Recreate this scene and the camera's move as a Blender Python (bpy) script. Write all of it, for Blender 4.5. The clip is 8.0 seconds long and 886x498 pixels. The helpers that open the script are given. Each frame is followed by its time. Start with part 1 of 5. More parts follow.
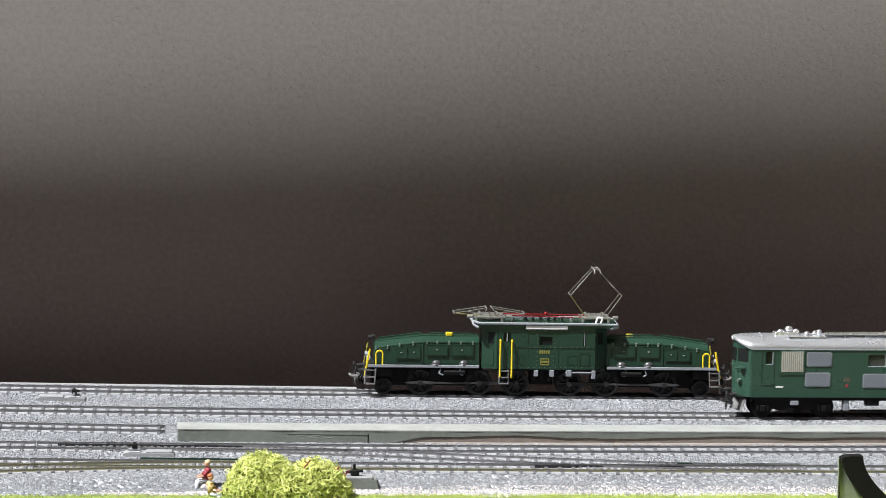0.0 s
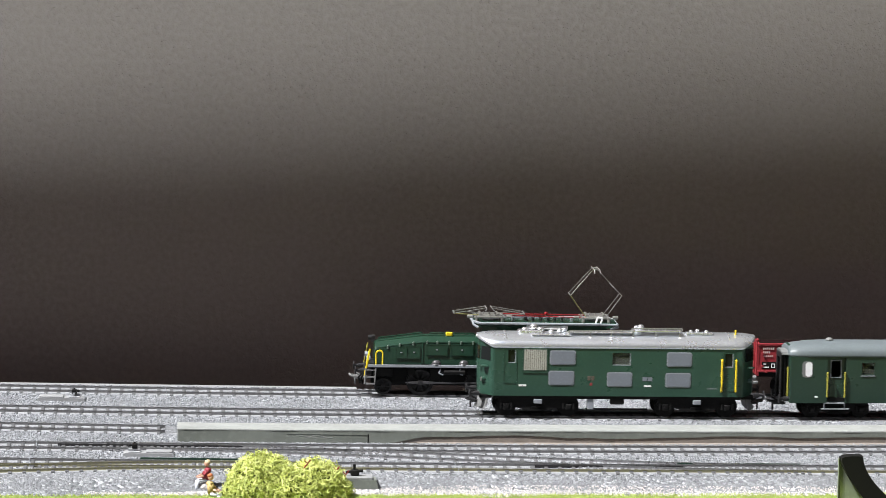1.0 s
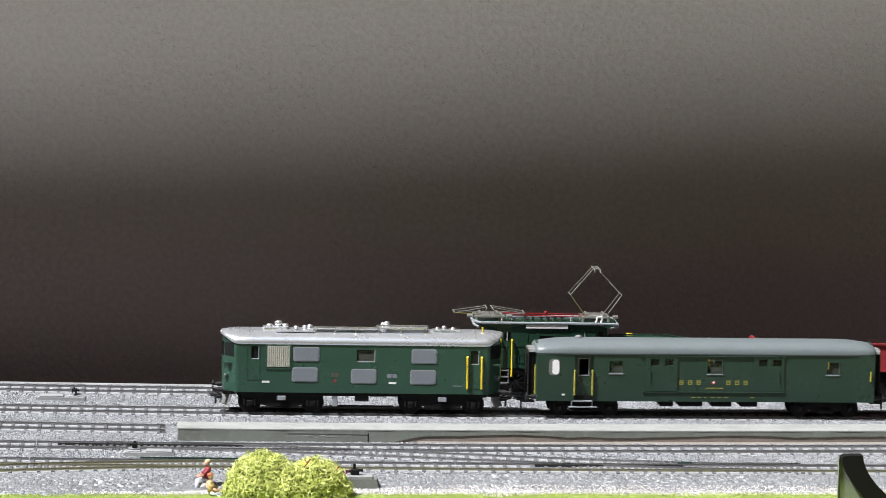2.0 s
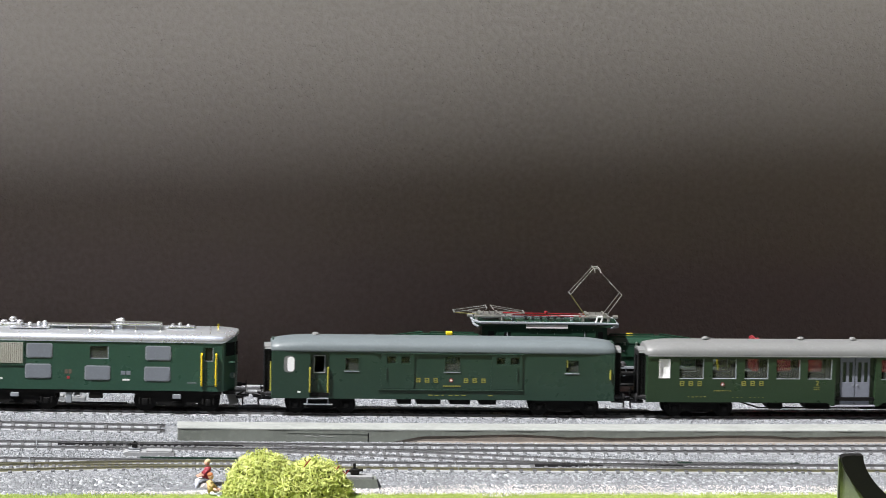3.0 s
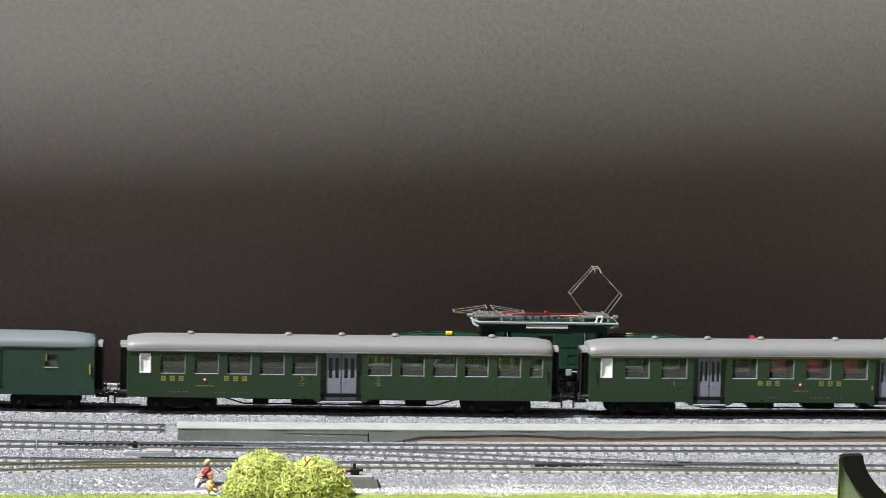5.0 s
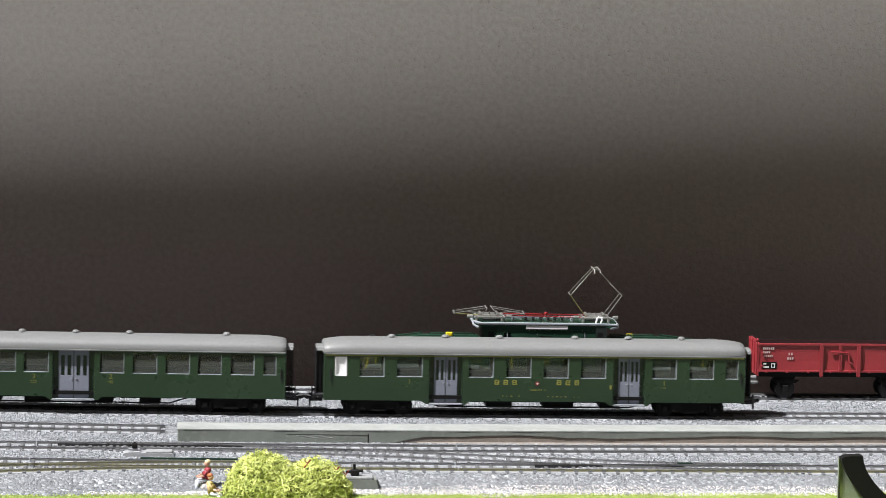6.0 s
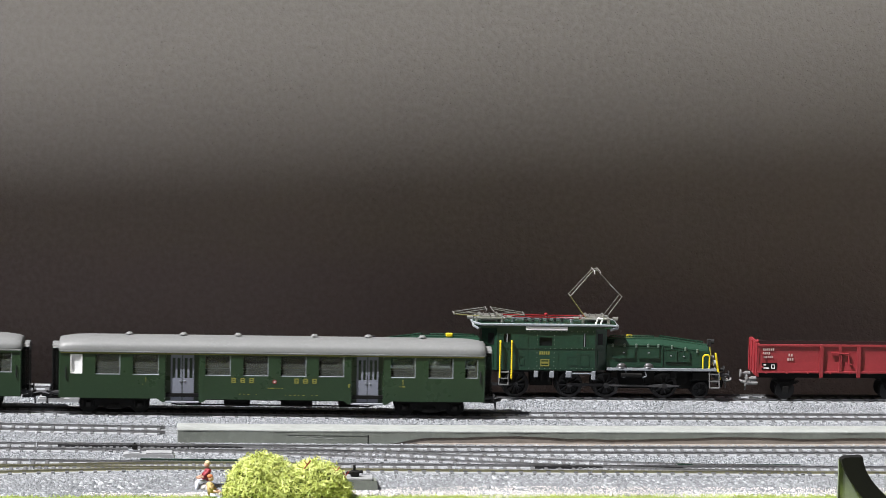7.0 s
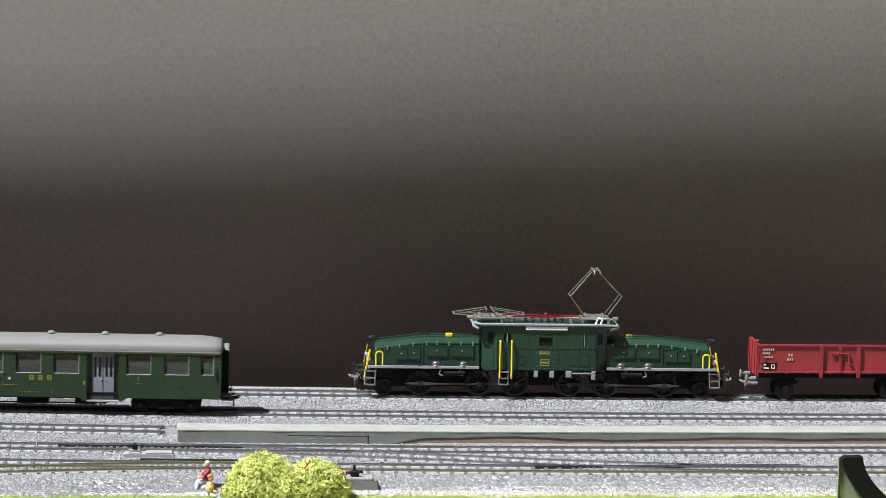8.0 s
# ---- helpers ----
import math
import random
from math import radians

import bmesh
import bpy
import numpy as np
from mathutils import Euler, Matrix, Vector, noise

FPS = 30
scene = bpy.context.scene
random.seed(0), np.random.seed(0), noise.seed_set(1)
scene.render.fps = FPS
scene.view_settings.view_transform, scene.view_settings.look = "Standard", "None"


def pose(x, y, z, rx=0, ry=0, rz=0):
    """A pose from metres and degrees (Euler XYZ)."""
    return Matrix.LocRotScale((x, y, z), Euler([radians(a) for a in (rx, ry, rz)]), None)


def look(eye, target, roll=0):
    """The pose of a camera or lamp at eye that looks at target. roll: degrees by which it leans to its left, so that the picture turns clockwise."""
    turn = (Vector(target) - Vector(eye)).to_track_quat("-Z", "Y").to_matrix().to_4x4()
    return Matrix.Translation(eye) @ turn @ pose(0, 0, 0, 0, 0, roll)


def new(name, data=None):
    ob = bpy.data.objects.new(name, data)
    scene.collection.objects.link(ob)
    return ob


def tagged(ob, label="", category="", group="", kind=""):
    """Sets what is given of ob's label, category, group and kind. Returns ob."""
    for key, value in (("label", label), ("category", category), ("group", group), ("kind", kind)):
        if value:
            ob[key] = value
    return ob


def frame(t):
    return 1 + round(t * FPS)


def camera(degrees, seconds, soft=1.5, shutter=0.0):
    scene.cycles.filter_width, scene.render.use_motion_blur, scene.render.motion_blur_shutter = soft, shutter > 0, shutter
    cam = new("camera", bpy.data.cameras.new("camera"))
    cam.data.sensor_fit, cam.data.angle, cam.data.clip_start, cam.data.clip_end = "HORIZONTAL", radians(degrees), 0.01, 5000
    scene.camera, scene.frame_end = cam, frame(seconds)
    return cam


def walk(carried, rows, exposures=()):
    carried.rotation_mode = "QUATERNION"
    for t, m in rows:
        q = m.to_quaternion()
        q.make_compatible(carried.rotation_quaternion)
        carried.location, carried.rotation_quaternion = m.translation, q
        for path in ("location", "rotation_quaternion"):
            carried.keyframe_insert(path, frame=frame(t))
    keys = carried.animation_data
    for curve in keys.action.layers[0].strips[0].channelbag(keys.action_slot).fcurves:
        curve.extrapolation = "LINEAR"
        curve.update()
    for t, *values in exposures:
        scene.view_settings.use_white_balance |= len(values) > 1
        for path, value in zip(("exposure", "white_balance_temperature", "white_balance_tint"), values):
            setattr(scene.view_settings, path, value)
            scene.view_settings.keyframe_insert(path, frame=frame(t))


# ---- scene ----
cam = camera(12.78, 8.0, soft=0.8, shutter=0.15)
EYE = Vector((-0.1629, -2.2428, 0.366))


def view(tilt):
    """The view from the stand: turned a little to the right, tilted down, leaning left."""
    turn, down = radians(4.175), radians(tilt)
    return look(EYE, EYE + Vector((math.sin(turn) * math.cos(down), math.cos(turn) * math.cos(down), -math.sin(down))), 1.213)


# the stand sinks and springs back by a hundredth of a degree while the train passes
walk(cam, [(0.0, view(6.874)), (1.2, view(6.874)), (2.3, view(6.8865)), (4.7, view(6.8865)), (5.8, view(6.882)), (6.0, view(6.876)), (6.4, view(6.8615)), (8.0, view(6.8615))])

# ---- light: sun through an added roof opening, and an unseen low fill lamp ----
scene.view_settings.exposure = 0.95
SUN_WAY = Vector((0.60, 0.28, -1.0)).normalized()
world = bpy.data.worlds.new("sky")
scene.world = world
world.use_nodes = True
wn = world.node_tree
sky = wn.nodes.new("ShaderNodeTexSky")
sky.sky_type = "NISHITA"
sky.sun_disc = False
sky.sun_elevation = math.asin(-SUN_WAY.z)
sky.sun_rotation = math.atan2(-SUN_WAY.x, -SUN_WAY.y)
wn.nodes["Background"].inputs["Strength"].default_value = 0.105
wn.links.new(sky.outputs["Color"], wn.nodes["Background"].inputs["Color"])

sun = new("sun", bpy.data.lights.new("sun", "SUN"))
sun.data.energy = 4.8
sun.data.angle = radians(0.5)
sun.data.color = (1.0, 0.98, 0.97)
sun.matrix_world = look((-1.0, -1.3, 2.0), Vector((-1.0, -1.3, 2.0)) + SUN_WAY)

# unseen area lamp, added low in front to brighten the wall's upper part
wall_fill = new("wall_fill_light", bpy.data.lights.new("wall_fill_light", "AREA"))
wall_fill.data.shape = "RECTANGLE"
wall_fill.data.size, wall_fill.data.size_y = 3.0, 0.43
wall_fill.data.energy = 75.0
wall_fill.data.color = (0.81, 0.945, 1.0)
wall_fill.matrix_world = look((0.0, -3.19, -0.745), (0.0, 0.0, -0.745))


# ---- materials ----
def nodes_of(name):
    m = bpy.data.materials.new(name)
    m.use_nodes = True
    t = m.node_tree
    return m, t, t.nodes["Principled BSDF"]


def mix_rgb(t, fac, a, b):
    n = t.nodes.new("ShaderNodeMix")
    n.data_type = "RGBA"
    for key, v in (("Factor", fac), ("A", a), ("B", b)):
        s = [i for i in n.inputs if i.name == key and (i.type == "RGBA" or key == "Factor" and i.type == "VALUE")][0]
        if hasattr(v, "links"):
            t.links.new(v, s)
        else:
            s.default_value = (*v, 1) if key != "Factor" else v
    return [o for o in n.outputs if o.type == "RGBA"][0]


def noise_out(t, scale, detail=4.0, rough=0.6, kind="ShaderNodeTexNoise"):
    c = t.nodes.new("ShaderNodeTexCoord")
    n = t.nodes.new(kind)
    n.inputs["Scale"].default_value = scale
    if kind == "ShaderNodeTexNoise":
        n.inputs["Detail"].default_value, n.inputs["Roughness"].default_value = detail, rough
    t.links.new(c.outputs["Object"], n.inputs["Vector"])
    return n


def ramp(t, src, a, b):
    r = t.nodes.new("ShaderNodeMapRange")
    r.inputs["From Min"].default_value, r.inputs["From Max"].default_value = a, b
    t.links.new(src, r.inputs["Value"])
    return r.outputs["Result"]


def bump(t, p, src, strength, dist):
    b = t.nodes.new("ShaderNodeBump")
    b.inputs["Strength"].default_value, b.inputs["Distance"].default_value = strength, dist
    t.links.new(src, b.inputs["Height"])
    t.links.new(b.outputs["Normal"], p.inputs["Normal"])


def paint(name, col, rough=0.45, metal=0.0, vary=0.25, grain=700.0, relief=0.15, dirt=None, gloss=0.5):
    """Painted plastic or metal: a base colour with faint dust, grain and relief."""
    m, t, p = nodes_of(name)
    n1 = noise_out(t, 60.0, 5)
    n2 = noise_out(t, grain, 3)
    dark = tuple(c * (1 - vary) for c in col)
    c1 = mix_rgb(t, ramp(t, n1.outputs["Fac"], 0.3, 0.7), col, dark)
    dust = dirt or tuple(min(1, c * 1.12 + 0.002) for c in col)
    c2 = mix_rgb(t, ramp(t, n2.outputs["Fac"], 0.52, 0.78), c1, dust)
    t.links.new(c2, p.inputs["Base Color"])
    p.inputs["Metallic"].default_value = metal
    r = t.nodes.new("ShaderNodeMapRange")
    r.inputs["To Min"].default_value, r.inputs["To Max"].default_value = rough * 0.8, min(1, rough * 1.25)
    t.links.new(n1.outputs["Fac"], r.inputs["Value"])
    t.links.new(r.outputs["Result"], p.inputs["Roughness"])
    p.inputs["Specular IOR Level"].default_value = gloss
    if relief:
        bump(t, p, n2.outputs["Fac"], relief, 0.0002)
    return m


def plaster_mat():
    m, t, p = nodes_of("wall_plaster")
    n1 = noise_out(t, 300.0, 2, 0.5)
    n2 = noise_out(t, 3.0, 3)
    n3 = noise_out(t, 900.0, 2)
    n4 = noise_out(t, 14.0, 2)
    n5 = noise_out(t, 420.0, 1, 0.4)
    # small uneven pits that come in patches
    pit = t.nodes.new("ShaderNodeMath")
    pit.operation = "MULTIPLY"
    t.links.new(ramp(t, n5.outputs["Fac"], 0.35, 0.22), pit.inputs[0])
    t.links.new(ramp(t, n4.outputs["Fac"], 0.36, 0.58), pit.inputs[1])
    base = mix_rgb(t, ramp(t, n2.outputs["Fac"], 0.35, 0.65), (0.194, 0.152, 0.133), (0.171, 0.134, 0.117))
    c = mix_rgb(t, ramp(t, n1.outputs["Fac"], 0.35, 0.7), base, (0.210, 0.169, 0.149))
    t.links.new(c, p.inputs["Base Color"])
    p.inputs["Roughness"].default_value = 0.75
    a = t.nodes.new("ShaderNodeMath")
    a.operation = "MULTIPLY_ADD"
    a.inputs[1].default_value = 0.35
    t.links.new(n3.outputs["Fac"], a.inputs[0])
    t.links.new(n1.outputs["Fac"], a.inputs[2])
    deep = t.nodes.new("ShaderNodeMath")
    deep.operation = "MULTIPLY_ADD"
    deep.inputs[1].default_value = -0.5
    t.links.new(pit.outputs[0], deep.inputs[0])
    t.links.new(a.outputs[0], deep.inputs[2])
    bump(t, p, deep.outputs[0], 0.7, 0.0013)
    return m


def gravel_mat(name, a, b, c, scale=620.0):
    m, t, p = nodes_of(name)
    v = noise_out(t, scale, kind="ShaderNodeTexVoronoi")
    n = noise_out(t, 25.0, 4)
    n2 = noise_out(t, 1500.0, 2)
    sep = t.nodes.new("ShaderNodeSeparateColor")
    t.links.new(v.outputs["Color"], sep.inputs["Color"])
    c1 = mix_rgb(t, sep.outputs["Red"], a, b)
    c2 = mix_rgb(t, ramp(t, sep.outputs["Green"], 0.7, 0.95), c1, c)
    c3 = mix_rgb(t, ramp(t, n.outputs["Fac"], 0.35, 0.7), c2, tuple(x * 0.8 for x in a))
    t.links.new(c3, p.inputs["Base Color"])
    p.inputs["Roughness"].default_value = 0.85
    ad = t.nodes.new("ShaderNodeMath")
    ad.operation = "MULTIPLY_ADD"
    ad.inputs[1].default_value = -1.0
    t.links.new(v.outputs["Distance"], ad.inputs[0])
    t.links.new(n2.outputs["Fac"], ad.inputs[2])
    bump(t, p, ad.outputs[0], 1.0, 0.0012)
    return m


def glass_mat(name="window_glass", tint=(0.82, 0.86, 0.84)):
    m, t, p = nodes_of(name)
    mixer = t.nodes.new("ShaderNodeMixShader")
    tr, gl = t.nodes.new("ShaderNodeBsdfTransparent"), t.nodes.new("ShaderNodeBsdfGlossy")
    fr = t.nodes.new("ShaderNodeFresnel")
    fr.inputs["IOR"].default_value = 1.25
    tr.inputs["Color"].default_value = (*tint, 1)
    gl.inputs["Roughness"].default_value = 0.08
    t.links.new(fr.outputs["Fac"], mixer.inputs["Fac"])
    t.links.new(tr.outputs[0], mixer.inputs[1])
    t.links.new(gl.outputs[0], mixer.inputs[2])
    haze = t.nodes.new("ShaderNodeMixShader")
    df = t.nodes.new("ShaderNodeBsdfDiffuse")
    df.inputs["Color"].default_value = (0.17, 0.185, 0.165, 1)
    haze.inputs["Fac"].default_value = 0.20
    t.links.new(mixer.outputs[0], haze.inputs[1])
    t.links.new(df.outputs[0], haze.inputs[2])
    t.links.new(haze.outputs[0], t.nodes["Material Output"].inputs["Surface"])
    return m


PLASTER = plaster_mat()
# warm colour of the unseen walls, chosen to warm the light they throw back
ROOM_WALL = paint("room_paint", (0.250, 0.186, 0.156), 0.8, vary=0.08, grain=60)
ROOM_FLOOR = paint("floor_wood", (0.09, 0.062, 0.042), 0.5)
BALLAST = gravel_mat("ballast", (0.27, 0.285, 0.305), (0.11, 0.118, 0.128), (0.55, 0.57, 0.60))
GRAVEL = gravel_mat("pale_gravel", (0.60, 0.57, 0.55), (0.42, 0.40, 0.38), (0.8, 0.78, 0.76), 500)
GRASS = gravel_mat("grass_mat", (0.30, 0.40, 0.07), (0.20, 0.30, 0.05), (0.50, 0.58, 0.18), 900)
SLEEPER = paint("sleeper_plastic", (0.115, 0.118, 0.124), 0.6, relief=0.3)
RAIL = paint("rail_steel", (0.25, 0.25, 0.255), 0.34, 0.8, dirt=(0.12, 0.11, 0.108))
MOULD = paint("moulded_ballast", (0.36, 0.375, 0.40), 0.5, vary=0.25, grain=900, relief=0.4)
RAIL_BRIGHT = paint("rail_bright", (0.42, 0.42, 0.43), 0.28, 0.85, dirt=(0.2, 0.19, 0.19))
RAIL_OLD = paint("rail_aged", (0.27, 0.26, 0.17), 0.4, 0.6)
CONCRETE = paint("platform_stone", (0.295, 0.312, 0.30), 0.8, grain=420, relief=0.4)
FACE = paint("platform_face", (0.185, 0.205, 0.182), 0.75, grain=260, relief=0.35)
PEEL = paint("peeled_wood", (0.235, 0.207, 0.182), 0.8, grain=200, relief=0.4)
GREEN = paint("coach_green", (0.0200, 0.0420, 0.0205), 0.28, relief=0.04, vary=0.12)
VAN_GREEN = paint("van_green", (0.0200, 0.0450, 0.0320), 0.28, relief=0.04, vary=0.12)
LOCO_GREEN = paint("loco_green", (0.0255, 0.068, 0.047), 0.28, relief=0.04, vary=0.12)
CROC_GREEN = paint("old_loco_green", (0.0165, 0.048, 0.030), 0.24, relief=0.05, vary=0.2)
SILVER_ROOF = paint("silver_paint", (0.85, 0.89, 0.95), 0.28, 0.86, vary=0.05, relief=0.0)
SILVER = paint("silver_roof", (0.80, 0.81, 0.84), 0.26, 0.85, vary=0.08, relief=0.05)
ROOF = paint("grey_roof", (0.175, 0.180, 0.180), 0.46, vary=0.1, relief=0.06)
VAN_ROOF = paint("blue_grey_roof", (0.130, 0.155, 0.165), 0.42, vary=0.1, relief=0.06)
DULL_YELLOW = paint("dull_yellow_rail", (0.34, 0.32, 0.05), 0.45, vary=0.12)
PANEL = paint("grey_blind", (0.17, 0.19, 0.22), 0.5, vary=0.08)
CREAM = paint("cream_grille", (0.42, 0.415, 0.36), 0.5, vary=0.1)
BLACK = paint("black_frame", (0.007, 0.007, 0.007), 0.6, gloss=0.2)
DARK = paint("dark_iron", (0.024, 0.024, 0.026), 0.42, 0.2, gloss=0.5)
GREY = paint("light_grey_edge", (0.26, 0.28, 0.31), 0.45, vary=0.12)
YELLOW = paint("yellow_rail", (0.72, 0.56, 0.02), 0.4, vary=0.08)
OCHRE = paint("yellow_lettering", (0.22, 0.215, 0.045), 0.5, vary=0.1)
WHITE = paint("white_paint", (0.80, 0.80, 0.80), 0.5, vary=0.06)
RED = paint("red_paint", (0.26, 0.012, 0.016), 0.4)
WAGON_RED = paint("wagon_red", (0.300, 0.036, 0.044), 0.32, vary=0.18)
METAL = paint("bare_metal", (0.46, 0.46, 0.43), 0.28, 0.7)
GLASS = glass_mat()
DOOR_GREY = paint("door_grey", (0.19, 0.205, 0.25), 0.45, vary=0.06)
BENCH = paint("seat_brown", (0.10, 0.08, 0.06), 0.7)
BOX_GREY = paint("switch_box_grey", (0.30, 0.31, 0.32), 0.6)


# ---- mesh helpers: models are drawn in millimetres ----
def part(name, bm, mat, parent=None, label="", smooth=False):
    bmesh.ops.scale(bm, vec=(0.001, 0.001, 0.001), verts=bm.verts)
    bmesh.ops.recalc_face_normals(bm, faces=bm.faces)
    me = bpy.data.meshes.new(name)
    bm.to_mesh(me)
    bm.free()
    me.materials.append(mat)
    for p in me.polygons:
        p.use_smooth = smooth
    ob = new(name, me)
    if parent:
        ob.parent = parent
    if label:
        ob["label"] = label
    return ob


def box(bm, x0, x1, y0, y1, z0, z1, bev=0.0, seg=1):
    r = bmesh.ops.create_cube(bm, size=1.0)
    for v in r["verts"]:
        v.co = ((x0 + x1) / 2 + v.co.x * (x1 - x0), (y0 + y1) / 2 + v.co.y * (y1 - y0), (z0 + z1) / 2 + v.co.z * (z1 - z0))
    if bev:
        edges = list({e for v in r["verts"] for e in v.link_edges})
        bmesh.ops.bevel(bm, geom=edges, offset=bev, segments=seg, affect="EDGES", profile=0.5)
    return bm


def rod(bm, a, b, r, n=8, r2=None):
    a, b = Vector(a), Vector(b)
    d = b - a
    m = Matrix.Translation((a + b) / 2) @ d.to_track_quat("Z", "Y").to_matrix().to_4x4()
    bmesh.ops.create_cone(bm, cap_ends=True, segments=n, radius1=r, radius2=r if r2 is None else r2, depth=d.length, matrix=m)
    return bm


def pipe(bm, pts, r, n=6):
    for a, b in zip(pts, pts[1:]):
        rod(bm, a, b, r, n)
    return bm


def extrude(bm, outline, axis, a, b):
    """A prism: an outline of pairs, drawn out along one axis from a to b."""
    def put(u, v, w):
        return (w, u, v) if axis == "x" else (u, w, v) if axis == "y" else (u, v, w)
    lo = [bm.verts.new(put(u, v, a)) for u, v in outline]
    hi = [bm.verts.new(put(u, v, b)) for u, v in outline]
    k = len(outline)
    for i in range(k):
        bm.faces.new((lo[i], lo[(i + 1) % k], hi[(i + 1) % k], hi[i]))
    bm.faces.new(lo)
    bm.faces.new(hi)
    return bm


def loft(bm, rings):
    """A skin over rings of points, closed at both ends."""
    vs = [[bm.verts.new(p) for p in ring] for ring in rings]
    k = len(rings[0])
    for a, b in zip(vs, vs[1:]):
        for i in range(k):
            bm.faces.new((a[i], a[(i + 1) % k], b[(i + 1) % k], b[i]))
    bm.faces.new(vs[0])
    bm.faces.new(vs[-1])
    return bm


def pierced(bm, x0, x1, z0, z1, y0, y1, holes):
    """A wall in the x-z plane from y0 to y1 with rectangular holes (x0, x1, z0, z1) right through it."""
    xs = sorted({x0, x1, *[h[0] for h in holes], *[h[1] for h in holes]})
    zs = sorted({z0, z1, *[h[2] for h in holes], *[h[3] for h in holes]})

    def solid(i, j):
        if not (0 <= i < len(xs) - 1 and 0 <= j < len(zs) - 1):
            return False
        cx, cz = (xs[i] + xs[i + 1]) / 2, (zs[j] + zs[j + 1]) / 2
        return not any(h[0] < cx < h[1] and h[2] < cz < h[3] for h in holes)
    made = {}

    def v(i, j, y):
        if (i, j, y) not in made:
            made[i, j, y] = bm.verts.new((xs[i], y, zs[j]))
        return made[i, j, y]
    for i in range(len(xs) - 1):
        for j in range(len(zs) - 1):
            if not solid(i, j):
                continue
            for y in (y0, y1):
                bm.faces.new((v(i, j, y), v(i + 1, j, y), v(i + 1, j + 1, y), v(i, j + 1, y)))
            for di, dj, a, b in ((-1, 0, (i, j), (i, j + 1)), (1, 0, (i + 1, j), (i + 1, j + 1)), (0, -1, (i, j), (i + 1, j)), (0, 1, (i, j + 1), (i + 1, j + 1))):
                if not solid(i + di, j + dj):
                    bm.faces.new((v(*a, y0), v(*b, y0), v(*b, y1), v(*a, y1)))
    return bm


def empty(name, label, category, group=""):
    return tagged(new(name), label, category, group)


# each track: how far back it lies at the middle, and how much it strays from the bend per metre
TRACKS = {"far": (0.0735, -0.009), "train": (0.001, 0.0), "siding": (-0.0665, -0.03), "inner": (-0.117, 0.02), "front": (-0.174, 0.0)}


def bend(x):
    """How far the slightly curved tracks lie back at x; both in metres."""
    a = abs(x)
    return 0.08 * a * a if a < 0.28 else 0.006272 + 0.0448 * (a - 0.28)


def stray(name, x):
    """A track's centre line at x, before the bend."""
    y, slope = TRACKS[name]
    return y + slope * max(-0.4, min(0.4, x))


def on_track(x, name):
    slope = 0.16 * max(-0.28, min(0.28, x)) + TRACKS[name][1]
    return pose(x, stray(name, x) + bend(x), 0, 0, 0, math.degrees(math.atan(slope)))


def beside(x, y):
    return pose(x, y + bend(x), 0, 0, 0, math.degrees(math.atan(0.16 * max(-0.28, min(0.28, x)))))


# ---- the room ----
def room():
    def slab(name, x0, x1, y0, y1, z0, z1, mat, label, bm=None):
        b = bmesh.new()
        box(b, x0, x1, y0, y1, z0, z1)
        return tagged(part(name, b, mat), label, "wall" if "wall" in name else name, kind="structure")
    slab("wall_back", -2600, 2600, 160, 300, -1000, 1400, PLASTER, "rough dark grey-brown plaster wall behind the layout")
    # side walls and floor stand out of view, added to keep stray light out
    slab("wall_left", -2740, -2602, -3400, 300, -1000, 1400, ROOM_WALL, "unseen plain side wall, added to shut out stray light")
    slab("wall_right", 2602, 2740, -3400, 300, -1000, 1400, ROOM_WALL, "unseen plain side wall, added to shut out stray light")
    slab("floor", -2740, 2740, -3400, 300, -1100, -1002, ROOM_FLOOR, "dark wooden floor of the room")
    # unseen wall; its low opening is made up to hold the fill lamp
    b = bmesh.new()
    pierced(b, -2602, 2602, -1000, 1400, -3400, -3200, [(-1500, 1500, -965, -525)])
    tagged(part("wall_front", b, ROOM_WALL), "unseen front wall with an added low opening for the fill lamp", "wall", kind="structure")
    # unseen added ceiling: its opening's far edge ends the sunbeam short of the back wall
    k = 1.402 / -SUN_WAY.z
    sx, sy = SUN_WAY.x * k * 1000, SUN_WAY.y * k * 1000
    b = bmesh.new()
    pierced(b, -2740, 2740, -3400, 300, 1402, 1412, [(-900 - sx, 900 - sx, -700 - sy, 128 - sy)])
    for v in b.verts:
        v.co = (v.co.x, v.co.z, v.co.y)
    tagged(part("ceiling", b, ROOM_WALL), "unseen ceiling, added with an opening that trims the sunbeam", "ceiling", kind="structure")


room()


# ---- the layout board ----
def front_edge(x):
    """The board's unseen front edge, further forward on the right to raise its shadow on the wall there."""
    return -480 - 0.27 * max(-350, min(350, x))


def slope_height(y, x=0.0):
    """Height of the bed towards the lawn, in millimetres; it reaches further out under the branch."""
    far = -193 - 26 * min(1, max(0, (-110 - x) / 120))
    if y > far:
        return -1.75
    return max(-7.0, -1.75 - 5.2 * (far - y) / 15)


TABLE_WOOD = paint("table_pine", (0.22, 0.15, 0.09), 0.6)


def far_reach(x):
    """How much of the margin behind the far track is left at x."""
    return 1 - 0.75 * min(1, max(0, (x + 50) / 40))


